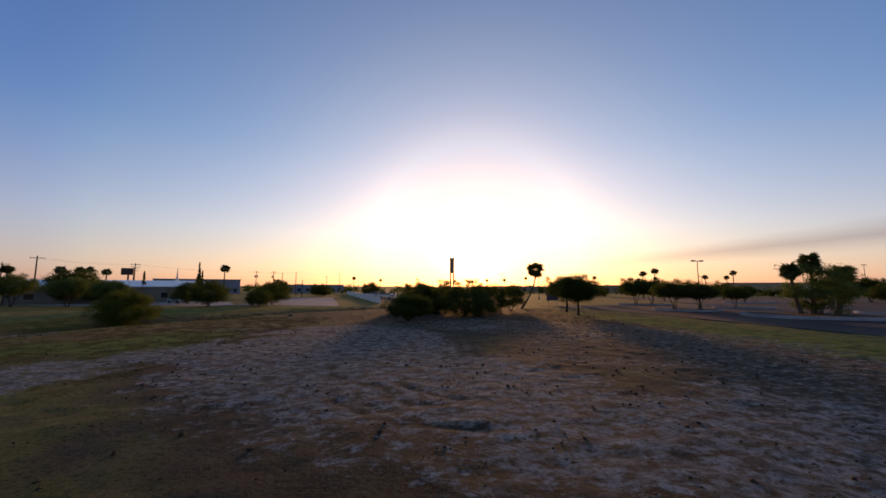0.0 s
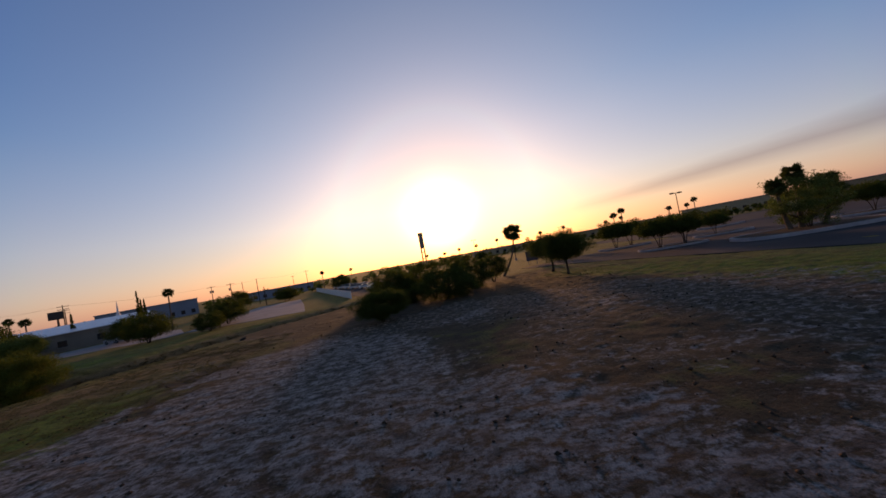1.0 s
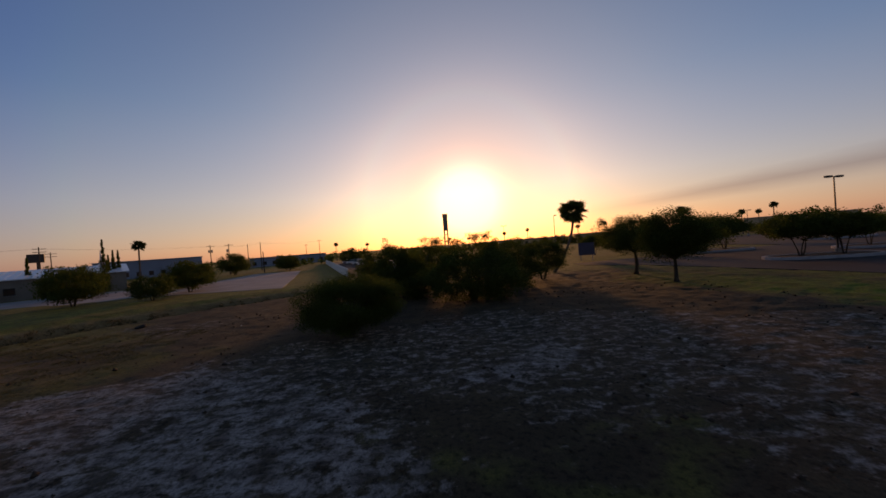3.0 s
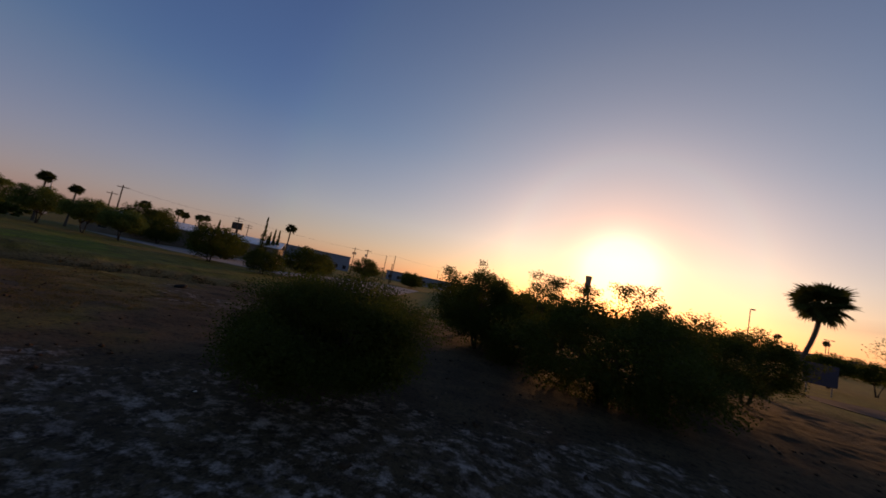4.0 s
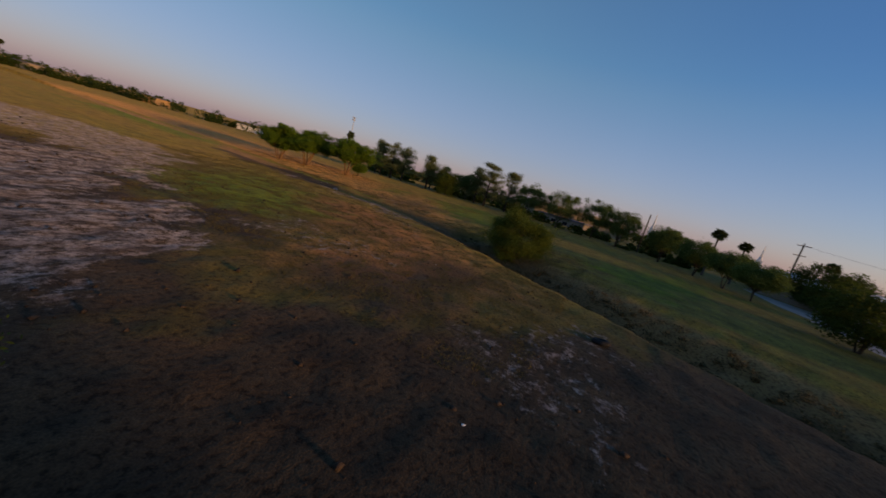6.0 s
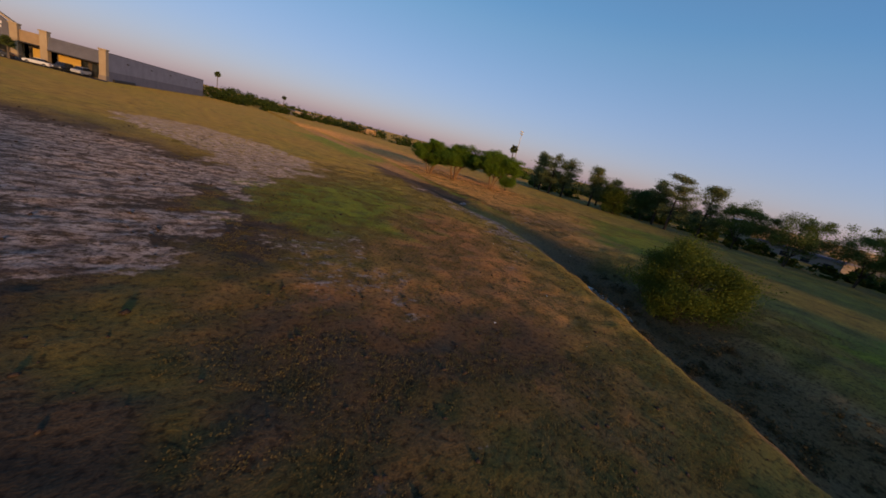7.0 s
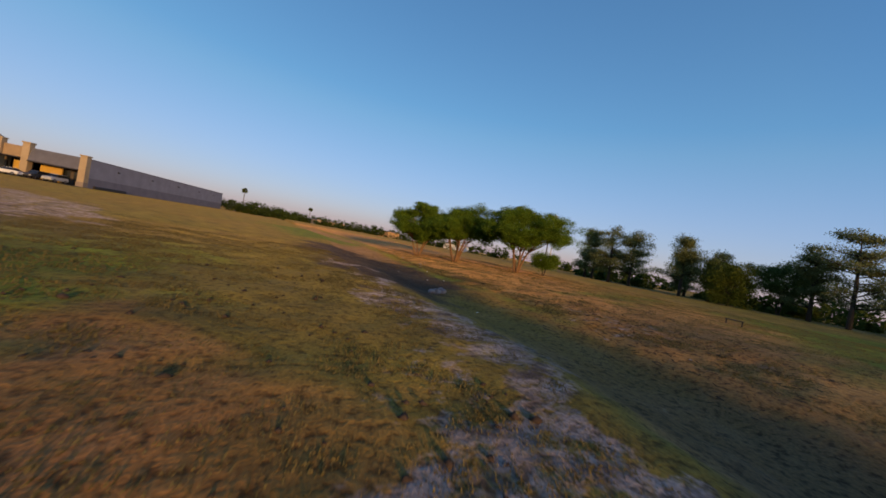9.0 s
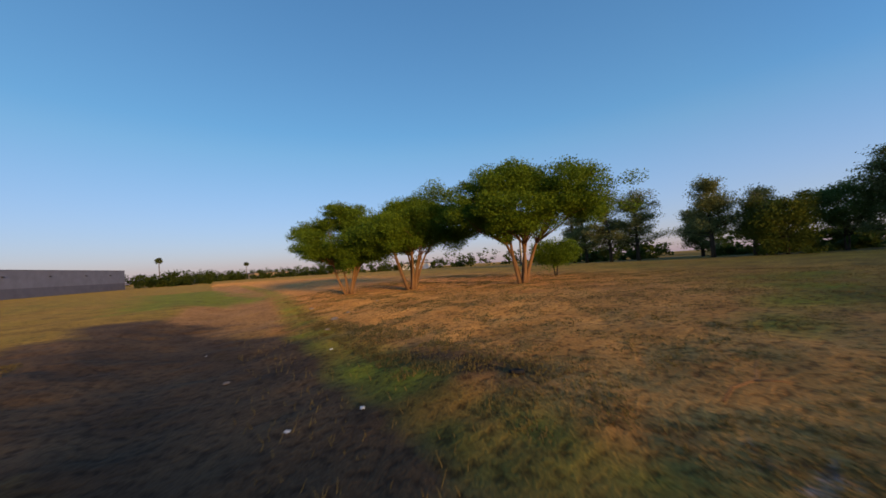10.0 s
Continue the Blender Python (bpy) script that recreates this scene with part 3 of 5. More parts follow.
def ground_material():
    m, n, l, b = nodes_of("field_soil_and_grass", 0.95)
    b.inputs["Specular IOR Level"].default_value = 0.15
    b.inputs["Diffuse Roughness"].default_value = 1.0
    big, mid, fine = noise_node(n, l, 0.09, 4.0), noise_node(n, l, 0.7, 6.0), noise_node(n, l, 7.0, 6.0)
    grit = noise_node(n, l, 28.0, 3.0)
    streak = noise_node(n, l, 1.5, 6.0, stretch=(0.75, 1.25, 1))
    dry = ramp(n, l, mid.outputs[0], [(0.25, (0.122, 0.080, 0.017)), (0.5, (0.218, 0.148, 0.029)), (0.75, (0.318, 0.218, 0.039))]).outputs[0]
    grn = ramp(n, l, mid.outputs[0], [(0.3, (0.068, 0.094, 0.008)), (0.7, (0.168, 0.196, 0.016))]).outputs[0]
    rst = ramp(n, l, mid.outputs[0], [(0.3, (0.375, 0.148, 0.046)), (0.7, (0.610, 0.262, 0.086))]).outputs[0]
    snd = ramp(n, l, streak.outputs[0], [(0.36, (0.100, 0.072, 0.058)), (0.49, (0.280, 0.220, 0.188)), (0.66, (0.385, 0.316, 0.276))]).outputs[0]
    bnk = ramp(n, l, mid.outputs[0], [(0.3, (0.310, 0.155, 0.042)), (0.7, (0.540, 0.285, 0.082))]).outputs[0]

    def mask(name, noise_src, gain, low, high):
        a = n.new("ShaderNodeAttribute")
        a.attribute_name = name
        s = n.new("ShaderNodeMath")
        s.operation = "MULTIPLY_ADD"
        l.new(noise_src, s.inputs[0])
        s.inputs[1].default_value = gain
        l.new(a.outputs["Fac"], s.inputs[2])
        r = n.new("ShaderNodeMapRange")
        r.inputs[1].default_value, r.inputs[2].default_value = low, high
        l.new(s.outputs[0], r.inputs[0])
        return r.outputs[0]

    patch = noise_node(n, l, 2.3, 8.0, stretch=(0.9, 1.1, 1))
    patch.inputs["Roughness"].default_value = 0.74
    mottle = patch.outputs[0]
    broad = ramp(n, l, big.outputs[0], [(0.42, (0, 0, 0)), (0.62, (1, 1, 1))]).outputs[0]
    col = mixed(n, l, mixed(n, l, 0.30, (0, 0, 0), broad), dry, grn)
    # dark soil tone, which also stands for the shade painted on the ground
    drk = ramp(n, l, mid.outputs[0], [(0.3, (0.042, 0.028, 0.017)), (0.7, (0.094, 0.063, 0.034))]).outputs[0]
    col = mixed(n, l, mask("rust", mid.outputs[0], 0.9, 0.7, 1.35), col, rst)
    col = mixed(n, l, mask("bank", mid.outputs[0], 0.6, 0.5, 1.2), col, bnk)
    flr = ramp(n, l, mid.outputs[0], [(0.3, (0.200, 0.112, 0.040)), (0.7, (0.330, 0.195, 0.078))]).outputs[0]
    col = mixed(n, l, mask("floor", mid.outputs[0], 0.6, 0.5, 1.1), col, flr)
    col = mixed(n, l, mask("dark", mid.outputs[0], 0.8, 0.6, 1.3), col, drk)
    col = mixed(n, l, mask("green", mid.outputs[0], 1.0, 0.8, 1.5), col, grn)
    col = mixed(n, l, mask("sand", mottle, 1.5, 1.62, 1.80), col, snd)
    # dark scuffed clods and thin tufts everywhere
    clod = ramp(n, l, fine.outputs[0], [(0.34, (0.30, 0.28, 0.26)), (0.48, (0.92, 0.92, 0.92)), (0.68, (1.15, 1.15, 1.12))]).outputs[0]
    col = mixed(n, l, 0.85, col, clod, "MULTIPLY")
    spk = ramp(n, l, grit.outputs[0], [(0.35, (0.62, 0.62, 0.62)), (0.65, (1.12, 1.12, 1.12))]).outputs[0]
    col = mixed(n, l, 0.8, col, spk, "MULTIPLY")
    l.new(col, b.inputs["Base Color"])
    add = n.new("ShaderNodeMath")
    add.operation = "MULTIPLY_ADD"
    l.new(grit.outputs[0], add.inputs[0])
    add.inputs[1].default_value = 0.35
    l.new(fine.outputs[0], add.inputs[2])
    bump(n, l, b, add.outputs[0], 0.6, 0.045)
    return m


GROUND = ground_material()
ground()


def ditch_water():
    """A shallow pool on the ditch floor."""
    s = Shape()
    left, right = [], []
    for k in range(15):
        y = 36.2 + k * 0.37
        x = np.interp(y, [36.2, 38.5, 41.5], [-36.5, -35.5, -33.9])
        w = 0.42 * math.sin(math.pi * (k + 0.5) / 15) ** 0.5 + 0.14 * math.sin(k * 2.1) + 0.08 * math.sin(k * 4.7)
        left.append((x - w, y))
        right.append((x + w, y))
    s.flat(right + left[::-1], -1.42, -1.30)
    return structure("ditch_water", s, WATER, "still shallow pool of dark water in the ditch", "water")


ditch_water()


# ---- car park, drives and kerbs ----
def slab(name, outline, material, label, category, top=0.05, under=-0.25):
    return structure(name, Shape().flat(outline, under, top), material, label, category)


LOT_EDGE = [(21, 73), (26, 67), (30, 56), (33, 46), (35.5, 36), (39, 20), (44, -5)]
slab("parking_lot", LOT_EDGE[::-1] + [(21, 77), (60, 84), (60, 135), (230, 150), (230, -5)], ASPHALT, "worn grey asphalt car park beside the field", "road")
slab("concrete_lot", [(-44, 76), (-21, 73), (-27, 92), (-38, 124), (-50, 122)], CONCRETE, "pale bare concrete lot beyond the ditch", "pavement", 0.06)
slab("drive", [(-140, 61), (-90, 64.5), (-47, 70), (-44, 76.2), (-52, 88), (-61, 95), (-90, 71.5), (-140, 68)], CONCRETE, "pale concrete drive along the low building", "road", 0.05)
slab("store_lot", [(-2, -65.5), (70, -89.7), (70, -96), (-1.2, -72.2)], ASPHALT, "asphalt drive in front of the big store", "road", 0.05)
slab("far_lot", [(-13, 84), (6, 96), (0, 190), (-46, 180)], ASPHALT, "distant car park behind a white wall", "road", 0.05)


def kerb(points, label):
    """A run of kerb stones along a line, each a stone of its own."""
    base = thing("kerb", *points[0], 0, 0, label, "kerb")
    base["kind"] = "structure"
    stone = Shape().box(0, 2.96, -0.08, 0.08, -0.2, 0.17, 0.02).mesh("kerb_stone", KERB)
    for (ax, ay), (bx, by) in zip(points, points[1:]):
        run, turn = math.hypot(bx - ax, by - ay), math.degrees(math.atan2(by - ay, bx - ax))
        for k in range(max(1, int(run / 3))):
            ob = part("kerb_stone", stone, KERB, base)
            f = k * 3 / run
            ob.matrix_world = pose(ax + (bx - ax) * f, ay + (by - ay) * f, 0, 0, 0, turn)
            ob.matrix_parent_inverse = base.matrix_world.inverted()
    return base


kerb(LOT_EDGE, "pale concrete kerb along the car park edge")
kerb([(-44, 75.8), (-21, 72.8)], "low concrete kerb of the bare lot")
kerb([(-140, 60.8), (-90, 64.3), (-47, 69.8)], "low concrete kerb along the drive")


def ring(cx, cy, rx, ry, turn=0, n=28, ex=0.7):
    out = []
    for k in range(n):
        a = 2 * math.pi * k / n
        u, v = math.cos(a), math.sin(a)
        px, py = rx * math.copysign(abs(u) ** ex, u), ry * math.copysign(abs(v) ** ex, v)
        c, s = math.cos(radians(turn)), math.sin(radians(turn))
        out.append((cx + px * c - py * s, cy + px * s + py * c))
    return out


def planting_island(cx, cy, rx, ry, turn, rim=0.30):
    base = thing("planting_island", cx, cy, 0.05, 0, "raised planting island with pale kerb and dark mulch on the asphalt", "traffic island", "islands in the car park")
    o, i = ring(0, 0, rx, ry, turn), ring(0, 0, rx - 0.35, ry - 0.35, turn)
    n, s = len(o), Shape()
    s.add([(x, y, 0) for x, y in o] + [(x, y, rim) for x, y in o] + [(x, y, rim) for x, y in i] + [(x, y, 0) for x, y in i],
          [(r * n + k, r * n + (k + 1) % n, (r + 1) * n + (k + 1) % n, (r + 1) * n + k) for r in range(3) for k in range(n)])
    part("kerb_ring", s, KERB, base, "pale raised concrete kerb")
    part("mulch_bed", Shape().flat(i, 0, rim - 0.06), MULCH, base, "dark brown mulch bed")
    return base


planting_island(50.5, 48.5, 8.2, 4.6, -15, 0.42)
for cx, cy, rx, ry, turn in ((41.5, 61, 5.2, 2.2, -12), (45, 80, 5.5, 2.4, -5), (57, 68, 5, 2.2, -10), (77, 90, 6, 2.5, 0), (70, 55, 5, 2.4, -15)):
    planting_island(cx, cy, rx, ry, turn)


# ---- plants ----
def leaf_cloud(rng, centres, radii, per, size, flat=0.8, droop=0.0):
    """Rhombic leaves scattered in clumps: vertices and faces."""
    n = len(centres)
    out = rng.normal(0, 1, (n * per, 3))
    out *= np.minimum(1, rng.uniform(1.2, 2.3, n * per) / np.linalg.norm(out, axis=1))[:, None]
    c = np.repeat(centres, per, 0) + out * np.repeat(radii, per)[:, None] * [1, 1, flat]
    a = rng.normal(0, 1, (n * per, 3))
    a[:, 2] = a[:, 2] * 0.6 - droop
    a /= np.linalg.norm(a, axis=1)[:, None]
    b = np.cross(a, rng.normal(0, 1, (n * per, 3)))
    b /= np.linalg.norm(b, axis=1)[:, None]
    s = size * rng.uniform(0.6, 1.4, (n * per, 1))
    v = np.stack([c - a * s, c + b * s * 0.42, c + a * s, c - b * s * 0.42], 1).reshape(-1, 3)
    return v, np.arange(len(v)).reshape(-1, 4)


def crown_points(rng, n, r, low, high, hollow=0.45, lean=(0, 0), top=0.0):
    """Clump centres in an uneven, flattened crown."""
    d = rng.normal(0, 1, (n, 3))
    d /= np.linalg.norm(d, axis=1)[:, None]
    rad = rng.uniform(hollow, 1, n) ** 0.6
    lump = 1 + 0.22 * np.sin(d[:, 0] * 4 + rng.uniform(0, 6)) * np.sin(d[:, 1] * 5 + rng.uniform(0, 6)) + 0.14 * np.sin(d[:, 2] * 7 + d[:, 0] * 6 + rng.uniform(0, 6))
    mid, half = (low + high) / 2, (high - low) / 2
    p = d * (rad * lump)[:, None] * [r, r, half]
    p[:, 2] = np.where(p[:, 2] < 0, p[:, 2] * (1 - top), p[:, 2]) + mid
    return p + np.stack([p[:, 2] * lean[0], p[:, 2] * lean[1], 0 * p[:, 2]], 1)


def limbs(rng, stems, fork, targets, r0, sides=7, wander=0.05):
    """Bent stems from the ground to the fork, and limbs on to some of the clumps."""
    s = Shape()
    heads = []
    for k in range(stems):
        a = 6.28 * k / stems + rng.uniform(-0.5, 0.5)
        out = 0.0 if stems == 1 else fork * rng.uniform(0.22, 0.42)
        b = (0.06 * stems ** 0.5 * math.cos(a) * (stems > 1), 0.06 * stems ** 0.5 * math.sin(a) * (stems > 1))
        top = Vector((b[0] + out * math.cos(a), b[1] + out * math.sin(a), fork * rng.uniform(0.9, 1.1)))
        pts, rad = [], []
        for i in range(6):
            f = i / 5
            w = wander * math.sin(f * 3.1) * fork
            pts.append((b[0] + (top.x - b[0]) * f ** 1.1 + w * math.cos(a * 2 + 1), b[1] + (top.y - b[1]) * f ** 1.1 + w * math.sin(a * 3), -0.15 + (top.z + 0.15) * f))
            rad.append(r0 * (1.35 if i == 0 else 1.0) * (1 - 0.42 * f) / stems ** 0.4)
        s.tube(pts, rad, sides)
        heads.append((Vector(pts[-1]), rad[-1]))
    for t in targets:
        t = Vector(t)
        h, r = min(heads, key=lambda q: (q[0] - t).length + rng.uniform(0, 0.6))
        mid = h.lerp(t, 0.5) + Vector((rng.uniform(-1, 1), rng.uniform(-1, 1), rng.uniform(-0.2, 0.8))) * (t - h).length * 0.16
        s.tube([h - (t - h) * 0.02, h.lerp(mid, 0.55), mid, mid.lerp(t, 0.6), t], [r * 0.62, r * 0.5, r * 0.36, r * 0.22, r * 0.08], 5)
    return s


def tree(name, x, y, label, category="tree", group="", seed=1, tall=5.0, r=2.5, low=1.2, stems=1, fork=None, trunk=0.16, clumps=220, per=30, leaf=0.09,
         clump=0.34, leaves=None, bark=None, hollow=0.45, lean=(0, 0), top=0.35, branches=26, z=None, flat=0.75, sprigs=0, pads=0):
    rng = np.random.RandomState(seed)
    base = thing(name, x, y, hgt(x, y) if z is None else z, 0, label, category, group)
    pts = crown_points(rng, clumps, r, low, tall - clump * 0.6, hollow, lean, top)
    rad = clump * rng.uniform(0.65, 1.25, clumps)
    aim = pts
    if pads:
        # boughs: flattened plates of clumps with gaps between them
        aim = crown_points(rng, pads, r, low, tall - clump, 0.72, lean, top)
        own = aim[rng.randint(0, pads, clumps)]
        wide = r * 0.16 * rng.uniform(0.6, 1.3, (clumps, 1))
        pts = own + rng.normal(0, 1, (clumps, 3)) * wide * [1, 1, 0.42]
    if sprigs:
        up = pts[rng.choice(np.where(pts[:, 2] > (low + tall) / 2)[0], sprigs)]
        up = up * [1.06, 1.06, 1] + np.stack([rng.normal(0, 0.15, sprigs), rng.normal(0, 0.15, sprigs), rng.uniform(0.1, 0.5, sprigs)], 1)
        pts, rad = np.r_[pts, up], np.r_[rad, np.full(sprigs, clump * 0.55)]
    fork = fork or low * 0.95 + 0.35
    aim = aim[rng.choice(len(aim), min(branches, len(aim)), replace=False)]
    part("trunk", limbs(rng, stems, fork, aim, trunk), bark or BARK, base, smooth=True)
    v, f = leaf_cloud(rng, pts, rad, per, leaf, flat)
    part("crown", raw_mesh("crown", v, f, leaves or LEAF_MESQUITE), None, base)
    return base


# thicket of mesquite in front of the low sun
tree("mesquite_shrub", -4.0, 42.4, "low spreading dark green mesquite shrub on bare soil", "shrub", "mesquite thicket", 3, 3.15, 2.15, 0.35, 4, 0.9, 0.13, 400, 420, 0.034, 0.30, top=0.25, branches=50, hollow=0.2, pads=70)
tree("mesquite_tree", -3.2, 55.5, "dense mesquite tree with ragged top", "tree", "mesquite thicket", 5, 4.6, 2.6, 0.1, 3, 1.4, 0.16, 380, 110, 0.060, 0.34, top=0.25, sprigs=40, branches=36)
tree("mesquite_tree", 3.4, 51.5, "wide mesquite thicket tree with thin feathery top twigs", "tree", "mesquite thicket", 7, 4.1, 4.0, -0.3, 5, 1.3, 0.15, 600, 100, 0.058, 0.34, sprigs=60, branches=60, top=0.1)
tree("mesquite_tree", 0.4, 55.0, "upright feathery mesquite against the sunset", "tree", "mesquite thicket", 9, 5.1, 1.2, 0.8, 2, 1.6, 0.11, 120, 60, 0.05, 0.30, sprigs=70, hollow=0.2, pads=26)
tree("mesquite_tree", 2.0, 54.4, "thin mesquite with feathery top twigs", "tree", "mesquite thicket", 10, 4.7, 0.9, 0.6, 2, 1.5, 0.10, 80, 55, 0.05, 0.28, sprigs=50, hollow=0.2, pads=18)
tree("mesquite_tree", 4.5, 54.2, "ragged mesquite with bright feathery top twigs", "tree", "mesquite thicket", 12, 5.2, 1.5, 0.4, 2, 1.6, 0.11, 130, 60, 0.05, 0.30, sprigs=80, hollow=0.2, pads=28)
tree("mesquite_tree", 7.6, 57.5, "low mesquite with open feathery crown", "tree", "mesquite thicket", 11, 4.4, 2.9, -0.3, 3, 1.3, 0.14, 360, 130, 0.055, 0.34, top=0.0, sprigs=60)
tree("mesquite_tree", 11.5, 60.5, "small leaning mesquite with thin crown", "tree", "mesquite thicket", 13, 4.2, 2.6, 0.3, 2, 1.5, 0.13, 240, 110, 0.055, 0.32, sprigs=60)
tree("mesquite_tree", -1.0, 62.5, "mesquite tree at the back of the thicket", "tree", "mesquite thicket", 15, 3.9, 2.4, 0.2, 3, 1.4, 0.13, 260, 60, 0.08, 0.34, sprigs=40)
tree("mesquite_tree", -5.5, 60.0, "mesquite bush with low branches", "tree", "mesquite thicket", 16, 3.4, 2.0, 0.2, 3, 1.2, 0.12, 220, 60, 0.08, 0.34, sprigs=30)
tree("mesquite_tree", -0.9, 54.0, "low bushy mesquite filling the thicket", "tree", "mesquite thicket", 17, 3.0, 1.7, 0.0, 4, 1.0, 0.11, 220, 120, 0.05, 0.32, sprigs=30, top=0.05, pads=40)
tree("mesquite_tree", -2.2, 58.4, "low bushy mesquite filling the thicket", "tree", "mesquite thicket", 18, 3.4, 2.0, 0.0, 4, 1.0, 0.11, 240, 100, 0.055, 0.34, sprigs=30, top=0.05, pads=40)
# two trees by the car park
tree("oak_tree", 20.4, 59.0, "rounded dark tree with straight trunk on dry grass", "tree", "field edge trees", 21, 5.9, 3.0, 1.7, 1, 2.0, 0.20, 170, 330, 0.06, 0.46, leaves=LEAF_MESQUITE, top=0.35, branches=34, sprigs=14)
tree("oak_tree", 19.6, 51.8, "rounded dark tree with slanting trunk on dry grass", "tree", "field edge trees", 23, 5.8, 2.8, 1.5, 1, 1.9, 0.18, 170, 330, 0.06, 0.46, leaves=LEAF_MESQUITE, top=0.3, branches=34, sprigs=14, lean=(0.03, 0.02))
# ditch shrub
tree("willow_shrub", -37.0, 42.0, "dense yellow-green shrub growing in the ditch", "shrub", "", 25, 4.4, 2.6, 0.25, 5, 1.2, 0.14, 170, 380, 0.055, 0.40, leaves=LEAF_SHRUB, top=0.05, branches=46, hollow=0.5, z=-0.9)
# three wide trees by the ditch
tree("ebony_tree", -53.0, 8.2, "wide flat-topped green tree with several warm brown stems", "tree", "trees on the bare bank", 31, 5.55, 3.25, 1.9, 5, 2.0, 0.21, 540, 300, 0.052, 0.30, leaves=LEAF_EBONY, bark=BARK_WARM, top=0.5, branches=70, sprigs=4, flat=0.6, pads=95)
tree("ebony_tree", -50.2, 2.2, "spreading green tree with a vase of warm brown stems", "tree", "trees on the bare bank", 33, 5.6, 2.9, 1.7, 8, 2.0, 0.21, 500, 300, 0.052, 0.30, leaves=LEAF_EBONY, bark=BARK_WARM, top=0.45, branches=60, sprigs=6, flat=0.6, pads=80)
tree("ebony_tree", -47.8, -1.4, "green multi-stemmed tree with low drooping side", "tree", "trees on the bare bank", 35, 5.3, 2.6, 1.3, 5, 1.8, 0.18, 480, 300, 0.052, 0.30, leaves=LEAF_EBONY, bark=BARK_WARM, top=0.3, branches=56, sprigs=6, flat=0.6, pads=76)
tree("sapling", -58.6, 6.0, "small round green tree behind the wide trees", "tree", "", 37, 2.4, 1.45, 0.5, 2, 0.8, 0.08, 170, 90, 0.055, 0.24, leaves=LEAF_EBONY, bark=BARK, top=0.2)


def pine(x, y, tall, seed, label, r=3.0):
    """A tall pine: a bare leaning trunk and separate plates of needles."""
    rng = np.random.RandomState(seed)
    base = thing("pine_tree", x, y, hgt(x, y), 0, label, "tree", "pines along the western street")
    lx, ly = rng.uniform(-0.6, 0.6, 2)
    trunk = [(lx * f * f, ly * f * f, tall * 0.93 * f - 0.2 * (f == 0)) for f in (0, 0.2, 0.4, 0.6, 0.8, 1)]
    s = Shape().tube(trunk, [0.24, 0.2, 0.17, 0.13, 0.09, 0.03], 7)
    pts, rad = [], []
    for k in range(40):
        f = rng.uniform(0.16, 0.99)
        a, out = rng.uniform(0, 6.28), r * (1.25 - f) ** 0.7 * rng.uniform(0.4, 1.15) + 0.25
        p0 = Vector((lx * f * f, ly * f * f, tall * 0.93 * f))
        p1 = p0 + Vector((out * math.cos(a), out * math.sin(a), rng.uniform(0.1, 0.5) * out))
        s.tube([p0, p0.lerp(p1, 0.5) - Vector((0, 0, 0.1)), p1], [0.07, 0.05, 0.02], 5)
        for q in range(7):
            g = rng.uniform(0.3, 1.1)
            pts.append(tuple(p0.lerp(p1, g) + Vector((rng.normal(0, 0.3), rng.normal(0, 0.3), rng.normal(0.1, 0.15)))))
            rad.append(rng.uniform(0.28, 0.55))
    part("trunk", s, BARK, base, smooth=True)
    v, f = leaf_cloud(rng, np.array(pts), np.array(rad), 60, 0.095, 0.6)
    part("crown", raw_mesh("crown", v, f, LEAF_PINE), None, base)
    return base


for k, (x, y, tall, r) in enumerate(((-88, -12.5, 9.0, 2.0), (-84.5, -8.2, 8.8, 2.4), (-82.5, -3.6, 9.2, 2.7), (-83.5, -0.8, 9.0, 2.7), (-82.5, 7.0, 8.0, 2.6), (-83, 10.2, 6.4, 2.2), (-86, 18.6, 8.2, 2.6),
                                     (-83, 22.2, 9.6, 3.6), (-87, 26.0, 9.2, 3.2), (-92, 3.0, 6.0, 1.8))):
    pine(x, y, tall, 50 + k, "tall thin pine with plates of dark needles", r)
for k, (x, y, tall, r) in enumerate(((-82.5, 12.4, 5.4, 2.3), (-88, 15.4, 6.2, 3.0), (-86, 31.5, 7.8, 3.6), (-84, 38.5, 7.6, 3.6), (-86, 45.5, 7.9, 3.8), (-84, 50.5, 7.4, 3.2),
                                     (-82, 58.0, 6.6, 3.2), (-75, 62.4, 5.6, 3.0), (-67.5, 64.8, 5.2, 2.9), (-61.5, 66.4, 4.6, 2.7), (-97, 60, 6.2, 3.4))):
    tree("street_tree", x, y, "dense dark green tree along the street", "tree", "trees along the western street", 70 + k, tall, r, 1.5 if k > 0 else -0.2, 2, 1.4, 0.14, 120, 170, 0.095, 0.55, leaves=LEAF_DARK if k > 0 else LEAF_SHRUB, sprigs=20, branches=16, top=0.4 if k > 0 else 0.0)


def scaled(ob, x, y, s, turn, sz=None, z=0.0):
    return copy_thing(ob, pose(x, y, z, 0, 0, turn) @ Matrix.Diagonal((s, s, sz or s, 1)))


